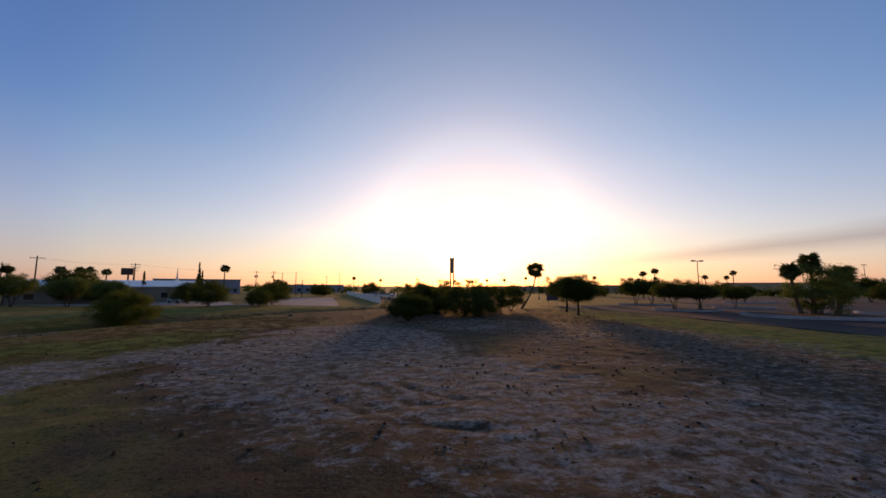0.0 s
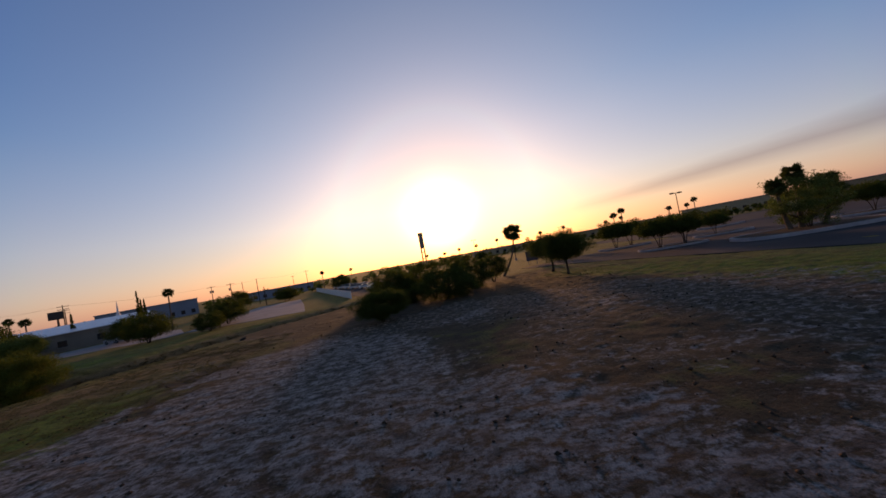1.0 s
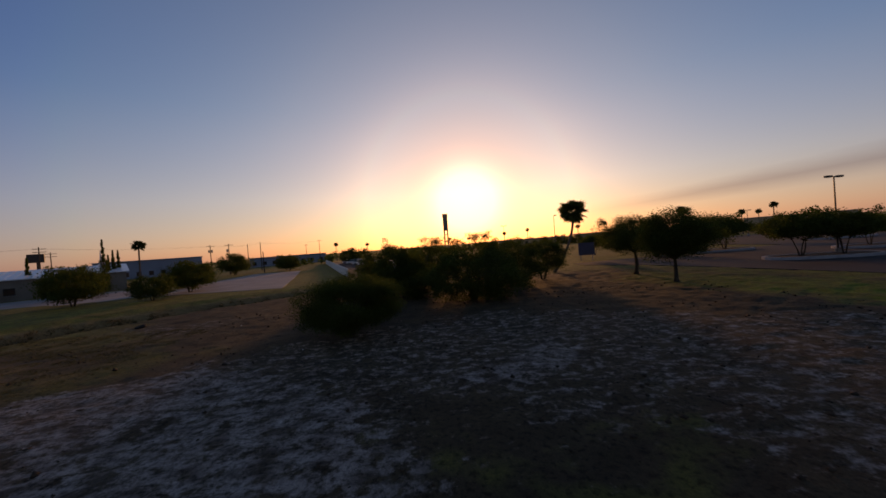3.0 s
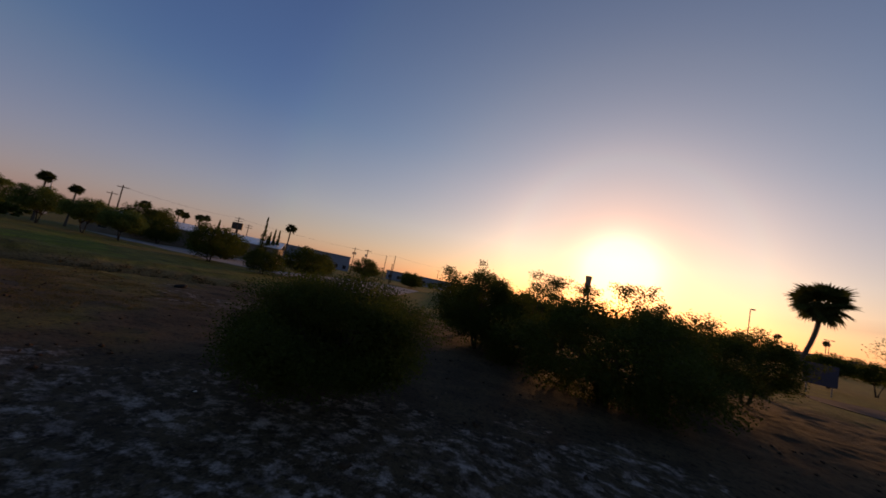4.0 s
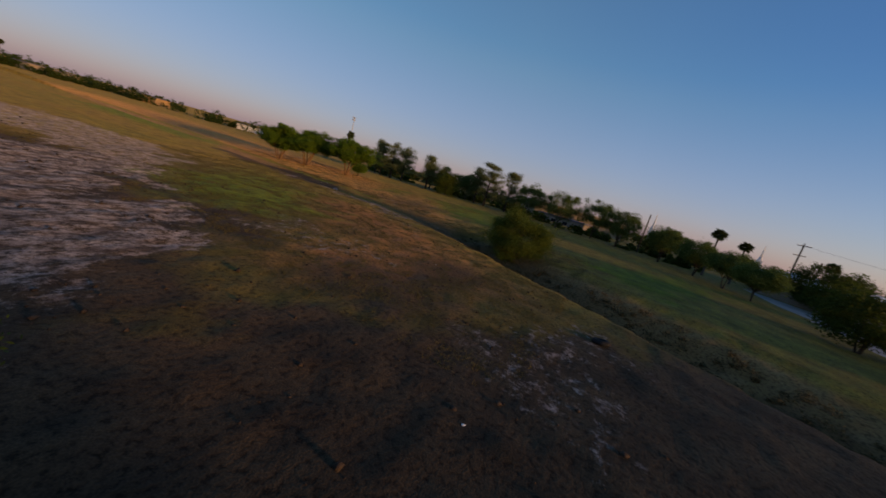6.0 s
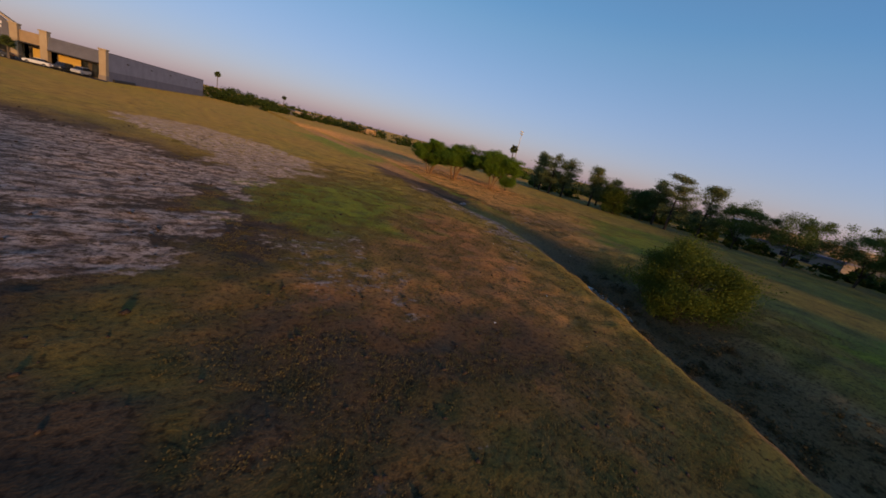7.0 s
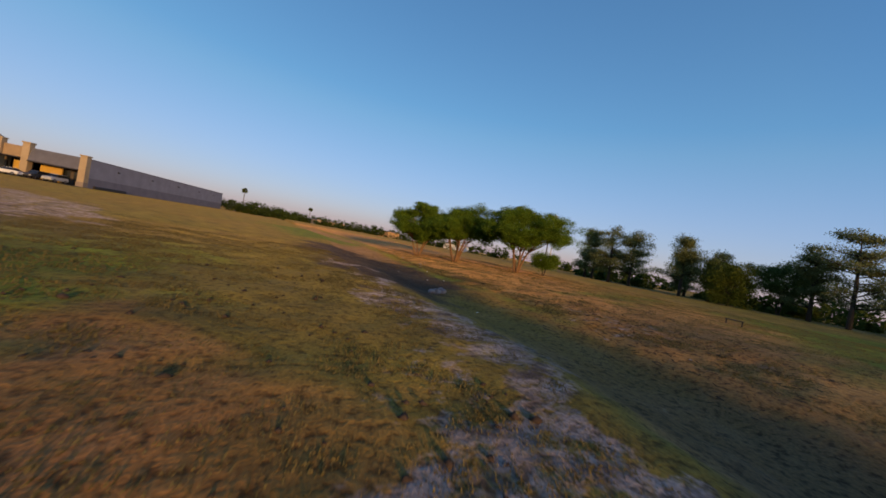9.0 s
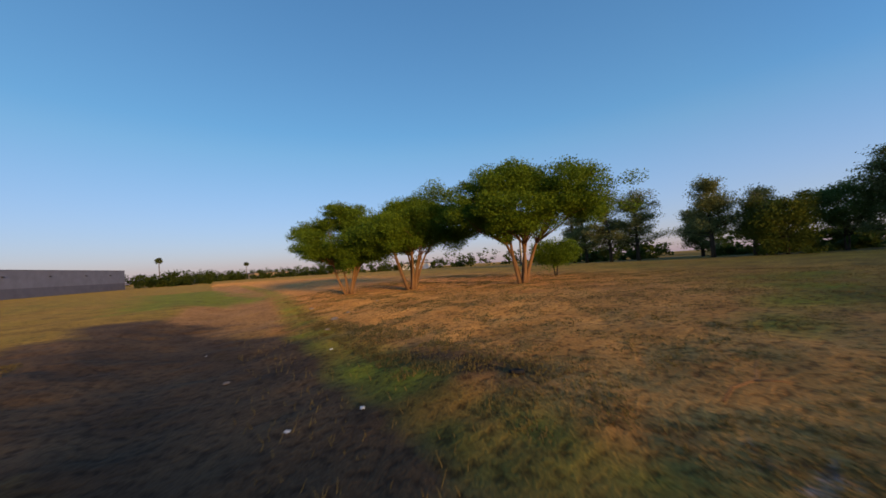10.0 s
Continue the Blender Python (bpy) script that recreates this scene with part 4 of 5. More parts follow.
# trees of the low building and the car park
yard = tree("yard_tree", -44.5, 68.3, "rounded yard tree beside the low building", "tree", "yard trees", 91, 5.0, 3.5, 0.5, 3, 1.4, 0.15, 260, 50, 0.12, 0.44, leaves=LEAF_MESQUITE, sprigs=16, branches=20, top=0.15)
for x, y, s, turn in ((-37, 78, 0.95, 60), (-35, 68.5, 0.66, 130), (-57.5, 81, 0.95, 200), (-42.8, 88, 0.85, 280), (-59, 129, 1.25, 20), (-47, 136, 0.95, 100), (-84, 82, 1.5, 170), (-92, 88, 1.4, 30), (-76, 80, 1.0, 310),
                      (-44.3, 132, 0.85, 75), (-30, 150, 1.1, 210)):
    scaled(yard, x, y, s, turn)
lot_tree = tree("car_park_tree", 39.6, 61.3, "dark rounded tree in a planting island", "tree", "car park trees", 93, 4.9, 3.0, 1.4, 3, 1.6, 0.13, 260, 50, 0.12, 0.40, leaves=LEAF_MESQUITE, sprigs=6, branches=20, top=0.45, z=0.3)
for x, y, s, turn in ((43.5, 60.6, 0.95, 80), (43.0, 79.5, 1.15, 190), (47.0, 80.5, 1.1, 20), (56, 68.4, 0.8, 140), (76, 90, 0.85, 250), (70, 55, 0.9, 40), (109, 98, 1.3, 100), (115, 96, 1.3, 200), (88, 112, 1.0, 10), (62, 100, 0.9, 60), (31, 92, 0.8, 0), (37, 95, 0.8, 220)):
    scaled(lot_tree, x, y, s, turn, z=0.28)


def cypress(x, y, tall, seed):
    rng = np.random.RandomState(seed)
    base = thing("cypress", x, y, 0, 0, "tall narrow dark cypress beside the low building", "tree", "row of cypresses")
    n = 120
    f = np.sort(rng.uniform(0.04, 1, n))
    a = rng.uniform(0, 6.28, n)
    out = 0.105 * tall * np.minimum(1, f * 6) ** 0.5 * (1 - f) * rng.uniform(0.3, 1.0, n)
    v, q = leaf_cloud(rng, np.stack([out * np.cos(a), out * np.sin(a), f * tall * 0.97], 1), 0.05 + 0.20 * (1 - f), 44, 0.10, 1.8)
    part("trunk", Shape().tube([(0, 0, -0.2), (0, 0, tall * 0.9)], [0.14, 0.03], 6), BARK, base)
    part("crown", raw_mesh("crown", v, q, LEAF_MESQUITE), None, base)


for x, y, tall in ((-63.7, 93.3, 10.6), (-67.5, 98.5, 7.6), (-68.3, 100.5, 8.6), (-69.0, 102.5, 8.7), (-77.4, 92.6, 8.0), (-66.5, 97.0, 6.4)):
    cypress(x, y, tall, int(-x * 10))


def frond_mesh(rng, size=1.0, stalk=0.9, blades=22):
    """A fan leaf: a stalk and a half-disc of narrow drooping blades."""
    s = Shape()
    s.tube([(0, 0, 0), (stalk * 0.5, 0, 0.08), (stalk, 0, 0.12)], [0.03, 0.022, 0.016], 4)
    for k in range(blades):
        a = radians(-115 + 230 * k / (blades - 1))
        ln = size * (1.0 - 0.25 * abs(a) / 2.0) * rng.uniform(0.9, 1.08)
        d, w = Vector((math.cos(a), math.sin(a), 0)), Vector((-math.sin(a), math.cos(a), 0)) * 0.07 * size
        o = Vector((stalk, 0, 0.12))
        m, e = o + d * ln * 0.6 - Vector((0, 0, 0.02 * ln)), o + d * ln - Vector((0, 0, (0.06 + rng.uniform(0, 0.14)) * ln))
        s.add([o, m + w, e, m - w], [(0, 1, 2, 3)])
    return s.mesh("frond", LEAF_PALM)


def palm_trunk(tall, bend, r0):
    pts, rad = [], []
    for i in range(25):
        f = i / 24
        pts.append((bend[0] * (1 - (1 - f) ** 2) * (1 + bend[2] * (1 - f)), bend[1] * f, tall * f - 0.2 * (i == 0)))
        rad.append(r0 * (1.35 - 0.55 * min(1, f * 2.5)) * (1 + 0.05 * (i % 2)))
    return Shape().tube(pts, rad, 10), pts[-1]


def fan_palm(x, y, tall, seed, label, fronds=34, size=1.0, bend=(0.0, 0.0, 0.0), r0=0.22, z=0.0, name="fan_palm", group="", joined=False):
    rng = np.random.RandomState(seed)
    base = thing(name, x, y, z, 0, label, "palm tree", group)
    s, head = palm_trunk(tall - 0.9 * size, bend, r0)
    part("trunk", s, BARK_PALM, base, smooth=True)
    kinds = [frond_mesh(rng, size * 0.86, size * 0.50) for _ in range(3)]
    poses = []
    for k in range(fronds):
        f = (k + 0.5) / fronds
        poses.append((pose(*head, 0, math.degrees(math.asin(1.82 * f - 0.98)) + rng.uniform(-9, 9), 0), pose(0, 0, 0, 0, 0, k * 137.5 + rng.uniform(-12, 12)), 0.85 + 0.3 * rng.rand()))
    if joined:
        c = Shape()
        for k, (a, b, g) in enumerate(poses):
            m = Matrix.Translation(head) @ b @ a.to_3x3().to_4x4() @ pose(0, 0, 0, ((k * 71) % 110) - 55, 0, 0) @ Matrix.Scale(g, 4)
            me = kinds[k % 3]
            c.add([m @ v.co for v in me.vertices], [tuple(p.vertices) for p in me.polygons])
        part("crown", c, LEAF_PALM, base)
    else:
        for k, (a, b, g) in enumerate(poses):
            ob = part("frond", kinds[k % 3], LEAF_PALM, base)
            ob.matrix_basis = Matrix.Translation(head) @ b @ a.to_3x3().to_4x4() @ pose(0, 0, 0, ((k * 71) % 110) - 55, 0, 0) @ Matrix.Scale(g, 4)
        sk = Shape()
        for k in range(40):
            a = rng.uniform(0, 6.28)
            p = Vector(head) + Vector((0.14 * math.cos(a), 0.14 * math.sin(a), -0.1 - 0.25 * rng.rand()))
            e = p + Vector((0.42 * math.cos(a), 0.42 * math.sin(a), -0.75 - 0.35 * rng.rand()))
            w = Vector((-math.sin(a), math.cos(a), 0)) * 0.14
            sk.add([p, p.lerp(e, 0.6) + w, e, p.lerp(e, 0.6) - w], [(0, 1, 2, 3)])
        part("dead_skirt", sk, LEAF_DEAD, base, "hanging dead grey-brown fronds")
    return base


fan_palm(14.6, 66.5, 8.3, 101, "tall fan palm with a leaning curved trunk", 30, 1.35, (2.9, 0.3, 0.0), 0.17)
# cluster of palms and shrubs in the large island
fan_palm(50.0, 50.0, 7.0, 103, "fan palm in the planting island", 26, 1.1, (-0.8, 0.2, 0.1), 0.24, 0.3, group="island palms")
fan_palm(51.4, 49.8, 8.4, 105, "taller fan palm in the planting island", 26, 1.15, (0.4, 0.1, 0.0), 0.25, 0.3, group="island palms")
fan_palm(53.6, 48.8, 6.6, 107, "short leaning fan palm in the planting island", 28, 1.2, (1.4, 0.0, 0.1), 0.25, 0.3, group="island palms")
tree("island_shrub", 51.6, 49.0, "dense dark shrub between the island palms", "shrub", "island palms", 109, 6.9, 3.5, 0.4, 4, 1.2, 0.16, 420, 60, 0.10, 0.42, leaves=LEAF_DARK, top=0.1, z=0.3, pads=60, branches=40)
far_palm = fan_palm(-57.8, 94.2, 9.4, 111, "tall slender fan palm far off", 26, 1.0, (0.2, 0.1, 0.0), 0.17, group="distant palms", joined=True)
for x, y, s, sz in ((-98.4, 96.4, 0.95, 0.95), (-101, 100, 0.95, 0.92), (-92, 98, 1.0, 0.9), (-112.4, 114, 1.0, 1.05), (65.4, 116.4, 1.0, 0.95), (95.6, 160.7, 1.4, 1.28), (124, 152, 1.15, 1.15), (111.6, 151, 1.0, 0.95),
                    (-85.5, 65.8, 1.05, 0.95), (-86, 70.2, 0.95, 0.84), (-90, 84, 1.0, 0.9), (-92, -27.0, 1.0, 1.06), (120, 200, 1.0, 1.0), (108, 196, 1.0, 0.9), (75, 210, 1.1, 1.0), (40, 230, 1.0, 0.95), (28, 226, 1.0, 0.9), (56, 240, 1.0, 1.1), (20, 240, 1.1, 0.8),
                    (-52, 210, 1.0, 1.0), (-40, 230, 1.0, 0.9), (8, 230, 0.9, 0.85), (92, 215, 1.0, 1.1), (140, 175, 1.0, 1.0), (-30, -170, 1.2, 1.25), (-64, -190, 1.1, 1.0)):
    scaled(far_palm, x, y, s, (x * 37) % 360, sz)


# ---- grass, twigs and far woods ----
def grass_tufts(name, areas, label, seed, tall, mat):
    rng = np.random.RandomState(seed)
    px, py = [], []
    for x0, x1, y0, y1, n in areas:
        px.append(rng.uniform(x0, x1, n))
        py.append(rng.uniform(y0, y1, n))
    x, y = np.concatenate(px), np.concatenate(py)
    keep = (cover(SAND, x, y, 2.0, 11) < 0.55 + 0.3 * rng.rand(len(x))) & (wavy(x, y, 3.0, 21) > -0.45) & (np.abs(rim_distance(x, y) - 2.6) > 3.0)
    x, y = x[keep], y[keep]
    b = 6
    n = len(x) * b
    cx, cy = np.repeat(x, b) + rng.normal(0, 0.05, n), np.repeat(y, b) + rng.normal(0, 0.05, n)
    z = height(cx, cy) - 0.01
    a, h = rng.uniform(0, 6.28, n), tall * rng.uniform(0.4, 1.25, n)
    w, lean = 0.006 + 0.006 * rng.rand(n), h * rng.uniform(0.2, 0.9, n)
    ca, sa_ = np.cos(a), np.sin(a)
    p0 = np.stack([cx - sa_ * w, cy + ca * w, z], 1)
    p1 = np.stack([cx + sa_ * w, cy - ca * w, z], 1)
    p2 = np.stack([cx + ca * lean, cy + sa_ * lean, z + h], 1)
    v = np.stack([p0, p1, p2], 1).reshape(-1, 3)
    return tagged(new(name, raw_mesh(name, v, np.arange(len(v)).reshape(-1, 3), mat)), label, "grass", kind="stuff")


grass_tufts("dry_grass", [(-44, -14, 8, 48, 120000), (-62, -40, -8, 30, 50000)], "short dry straw-coloured grass on the field", 5, 0.038, GRASS_DRY)


def woods(name, spots, label, seed, mat):
    """A far belt of tree crowns, too small to tell apart."""
    rng = np.random.RandomState(seed)
    pts, rad = [], []
    for ax, ay, bx, by, n, tall, deep in spots:
        for k in range(n):
            f = rng.rand()
            h = tall * rng.uniform(0.35, 1.0) ** 0.8
            cx, cy = ax + (bx - ax) * f + rng.normal(0, deep), ay + (by - ay) * f + rng.normal(0, deep)
            for q in range(9):
                pts.append((cx + rng.normal(0, h * 0.35), cy + rng.normal(0, h * 0.35), h * rng.uniform(0.12, 1.0)))
                rad.append(h * rng.uniform(0.10, 0.2))
    v, f = leaf_cloud(rng, np.array(pts), np.array(rad), 26, 0.42, 0.8)
    return tagged(new(name, raw_mesh(name, v, f, mat)), label, "trees", kind="stuff")


woods("car_park_hedge", [(58, 150, 120, 165, 26, 3.6, 4), (120, 165, 210, 120, 34, 3.8, 5), (30, 205, 100, 215, 30, 4.0, 5), (-20, 215, 40, 215, 24, 3.6, 5)], "dark hedges and trees behind the car park", 205, LEAF_MESQUITE)
woods("far_woods", [(-260, 180, -120, 260, 60, 5.5, 10), (-120, 260, 20, 300, 60, 5.0, 8), (20, 300, 160, 280, 80, 5.0, 10), (160, 280, 330, 150, 70, 6.0, 10), (330, 150, 330, -60, 40, 6.0, 12),
                    (-60, 185, 30, 200, 26, 3.6, 6)], "distant belt of dark trees along the skyline", 201, LEAF_DARK)
woods("western_woods", [(-128, -60, -135, 90, 70, 5.5, 6), (-135, 90, -260, 180, 40, 6.0, 10), (-128, -60, -60, -230, 90, 5.5, 10), (-60, -230, -26, -140, 50, 6.0, 5), (-96, -18, -96, 70, 60, 2.8, 4), (-26, -146, -90, -150, 40, 4.0, 6)],
      "distant belt of green trees west of the field", 203, LEAF_MESQUITE)


# ---- big store ----
def window(parent, x0, x1, z0, z1, y, name="window", glass=None):
    w = part(name, Shape().box(x0, x1, y - 0.05, y + 0.03, z0, z1), GLASSY if glass is None else glass, parent)
    t = 0.07
    fr = Shape()
    for a in ((x0, x1, z0, z0 + t), (x0, x1, z1 - t, z1), (x0, x0 + t, z0 + t, z1 - t), (x1 - t, x1, z0 + t, z1 - t)):
        fr.box(a[0], a[1], y - 0.09, y - 0.054, a[2], a[3])
    part("frame", fr, DARKMETAL, w)
    return w


def big_store():
    """Local x runs along the front, y goes back into the building."""
    s = thing("big_store", -1.3, -72.0, 0, -18.6, "large grey and tan retail store with piers and a gabled entrance", "store")
    part("side_wall", Shape().box(0.0, 0.4, 0.6, 67, 0, 0.02).box(0.0, 0.4, 0.6, 67, 1.85, 5.2), GREYWALL, s, "long plain grey block side wall")
    part("side_base", Shape().box(-0.05, 0.4, 0.6, 67, 0, 1.85), GREYBASE, s, "darker grey band along the wall foot")
    part("parapet_cap", Shape().box(-0.08, 0.48, 0.6, 67.1, 5.2, 5.32), GREYBASE, s)
    part("back_wall", Shape().box(0.4, 60, 66.6, 67, 0, 5.2), GREYWALL, s)
    part("roof", Shape().box(0.4, 60, 1.0, 66.6, 4.7, 4.9), WHITEMETAL, s)
    for y in (9, 22, 35, 48, 59):
        part("wall_light", Shape().box(-0.30, 0.0, y - 0.25, y + 0.25, 3.9, 4.12, 0.03), DARKMETAL, s)
    part("low_hedge_rail", Shape().box(-0.5, -0.12, 2, 12, 0, 0.55, 0.05), DARKMETAL, s, "dark cart rail along the wall foot")
    for x, top in ((0.0, 5.55), (10.3, 5.95), (15.2, 6.0), (21.9, 6.0), (31, 5.8), (42, 5.8)):
        p = part("pier", Shape().box(x, x + 1.3, -0.6, 0.6, 0.9, top, 0.03), CREAM, s, "tan stucco pier")
        part("pier_base", Shape().box(x - 0.08, x + 1.38, -0.68, 0.62, 0, 0.9, 0.03), BROWNBRICK, p)
        part("pier_cap", Shape().box(x - 0.14, x + 1.44, -0.74, 0.66, top, top + 0.22, 0.03), CREAM, p)
    # bay by bay: fascia over a recess, its shade put into the dark colour
    for x0, x1, z, m in ((1.3, 10.3, 3.0, SLATE), (11.6, 15.2, 3.3, TAN), (23.2, 31, 3.3, TAN), (32.3, 42, 3.0, GREYWALL)):
        part("fascia", Shape().add([(x, y, h) for x in (x0, x1) for y, h in ((-0.7 if m == SLATE else 0.0, z), (0.45, z), (0.45, 5.3), (0.0, 5.3))],
                                   [(0, 1, 2, 3), (7, 6, 5, 4), (0, 4, 5, 1), (1, 5, 6, 2), (2, 6, 7, 3), (3, 7, 4, 0)]), m, s, "dark sloping fascia" if m == SLATE else "")
        part("canopy", Shape().box(x0 + 0.1, x1 - 0.1, -0.95, -0.01, z - 0.15, z + 0.06, 0.02), DARKMETAL, s)
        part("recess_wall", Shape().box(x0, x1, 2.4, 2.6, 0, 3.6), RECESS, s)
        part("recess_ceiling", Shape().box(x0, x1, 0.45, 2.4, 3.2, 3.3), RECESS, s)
        n = max(1, int((x1 - x0) / 2.6))
        for k in range(n):
            a = x0 + (x1 - x0) * (k + 0.12) / n
            window(s, a, a + (x1 - x0) * 0.76 / n, 0.15, 2.6, 2.36, "door" if k == 1 else "window")
    part("yellow_panel", Shape().box(5.6, 9.6, 1.5, 1.8, 0.1, 2.7, 0.04), YELLOW, s, "yellow painted panel under the canopy")
    part("garden_panel", Shape().box(11.7, 13.2, 0.10, 0.40, 0.1, 2.7, 0.04), YELLOW, s)
    # gabled entrance
    part("gable_wall", Shape().prism([(16.5, 3.3), (21.9, 3.3), (21.9, 5.9), (19.2, 7.25), (16.5, 5.9)], 0.0, 0.5), SLATE, s, "dark grey gable over the entrance")
    for a, b in (((15.9, 5.95), (19.2, 7.5)), ((22.5, 5.95), (19.2, 7.5))):
        part("gable_trim", Shape().prism([a, b, (b[0], b[1] + 0.35), (a[0], a[1] + 0.35)] if a[0] < b[0] else [b, a, (a[0], a[1] + 0.35), (b[0], b[1] + 0.35)], -0.2, 0.7), CREAM, s, "cream raking trim")
    sg = part("sign_panel", Shape().box(17.9, 20.5, -0.14, -0.01, 5.5, 5.95, 0.03), WHITEPAINT, s, "pale sign with illegible bars")
    part("sign_bar", Shape().box(18.2, 20.2, -0.20, -0.144, 5.62, 5.82, 0.01), GREYBASE, sg)
    part("sign_bar", Shape().box(18.0, 20.4, -0.14, -0.01, 4.85, 5.25, 0.03), WHITEPAINT, s, "second pale bar of the sign")
    part("entry_back", Shape().box(16.5, 21.9, 3.4, 3.6, 0, 3.4), TAN, s)
    for k in range(2):
        window(s, 17.0 + 2.4 * k, 18.9 + 2.4 * k, 0.05, 2.5, 3.36, "entrance_door")
    part("front_upper_wall", Shape().box(43.3, 60, 0.0, 0.4, 0, 5.3), TAN, s)
    part("far_side_wall", Shape().box(59.6, 60, 0.4, 66.6, 0, 5.2), GREYWALL, s)
    return s


def turn_back(base):
    """Lays a building out on the other side of its front line, at its full height."""
    for ob in base.children_recursive:
        ob.data.transform(Matrix.Diagonal((1, -1, 1.18, 1)))
        ob.data.flip_normals()


turn_back(big_store())


def front_palms():
    """Stocky palms before the entrance."""
    first = fan_palm(16.5, -72.5, 4.6, 121, "stocky fan palm before the store front", 24, 1.15, (0.1, 0, 0), 0.24, group="store front palms", joined=True)
    for x, y, s in ((19.2, -73.4, 0.95), (22.0, -74.5, 1.05), (24.5, -75.5, 0.9), (13.6, -71.4, 0.9)):
        scaled(first, x, y, s, x * 50)


front_palms()


# ---- vehicles ----
def car(x, y, turn, paintwork, label, long=4.7, kind="sedan"):
    c = thing("car", x, y, 0.05, turn, label, "car", "parked cars")
    L = long / 4.7
    if kind == "sedan":
        body = [(-2.30, 0.35), (2.30, 0.35), (2.35, 0.60), (2.22, 0.78), (1.30, 0.92), (-1.55, 0.95), (-2.28, 0.88), (-2.34, 0.60)]
        cabin = [(1.15, 0.92), (0.45, 1.38), (-0.85, 1.42), (-1.65, 0.96)]
    else:
        body = [(-2.35, 0.40), (2.30, 0.40), (2.35, 0.75), (2.20, 0.98), (1.30, 1.08), (-2.30, 1.10), (-2.38, 0.70)]
        cabin = [(1.20, 1.08), (0.55, 1.68), (-2.05, 1.70), (-2.28, 1.10)]
    body, cabin = [(a * L, b) for a, b in body], [(a * L, b) for a, b in cabin]
    bm = bmesh.new()
    sh = Shape().prism(body, -0.88, 0.88)
    vs = [bm.verts.new(p) for p in sh.v]
    for f in sh.f:
        bm.faces.new([vs[i] for i in f])
    bmesh.ops.recalc_face_normals(bm, faces=bm.faces[:])
    bmesh.ops.bevel(bm, geom=bm.edges[:], offset=0.07, segments=2, affect="EDGES")
    me = bpy.data.meshes.new("body")
    bm.to_mesh(me)
    bm.free()
    me.materials.append(paintwork)
    b = part("body", me, paintwork, c)
    part("roof", Shape().prism([(cabin[1][0] - 0.02, cabin[1][1]), (cabin[1][0] - 0.1, cabin[1][1] + 0.05), (cabin[2][0] + 0.1, cabin[2][1] + 0.05), (cabin[2][0] + 0.02, cabin[2][1])], -0.66, 0.66), paintwork, b)
    part("cabin_glass", Shape().add([(px, sy * (0.80 if k in (0, 3) else 0.67), pz) for sy in (-1, 1) for k, (px, pz) in enumerate(cabin)],
                                [(0, 1, 2, 3), (7, 6, 5, 4), (0, 4, 5, 1), (1, 5, 6, 2), (2, 6, 7, 3)]), GLASSY, c, "dark tinted windows")
    for wx in (-1.42 * L, 1.42 * L):
        for wy in (-0.80, 0.80):
            w = part("wheel", Shape().tube([(wx, wy - 0.10, 0.33), (wx, wy + 0.10, 0.33)], [0.33, 0.33], 16), RUBBER, c)
            part("rim", Shape().tube([(wx, wy - 0.115, 0.33), (wx, wy + 0.115, 0.33)], [0.20, 0.20], 12), STEEL, w)
    for wy in (-0.6, 0.6):
        part("headlight", Shape().box(2.26 * L, 2.36 * L, wy - 0.18, wy + 0.18, 0.60, 0.74, 0.02), LENSMAT, c)
        part("tail_light", Shape().box(-2.37 * L, -2.27 * L, wy - 0.16, wy + 0.16, 0.66, 0.80, 0.02), CAR_RED, c)
    return c


for x, y, turn, col, label, long, kind in (
        (9.2, -70.2, -20, CAR_WHITE, "white sedan on the store drive", 4.6, "sedan"), (2.9, -70.8, 72, CAR_SILVER, "silver van parked under the store canopy", 4.2, "wagon"),
        (5.8, -71.4, 72, CAR_DARK, "dark red-brown wagon under the store canopy", 4.5, "wagon"), (19.5, -74.2, -18, CAR_RED, "red car before the store entrance", 4.5, "sedan"),
        (15.5, -73.0, -18, CAR_DARK, "dark car beside the entrance", 4.4, "sedan")):
    car(x, y, turn, col, label, long, kind)
rng0 = random.Random(4)
for k in range(14):
    x, y = -13 + 1.2 * (k % 2) - 2.1 * k + 3, 96 + 5.0 * k
    car(x + 2.5 + rng0.uniform(-0.3, 0.3), y, 18 + rng0.uniform(-3, 3), (CAR_WHITE, CAR_SILVER, CAR_WHITE, CAR_DARK)[k % 4], "car parked behind the white wall", 4.6, ("sedan", "wagon")[k % 2])
for x, y in ((-62.5, 84.5),):
    car(x, y, -15, CAR_SILVER, "silver car parked by the low building", 4.2, "sedan")


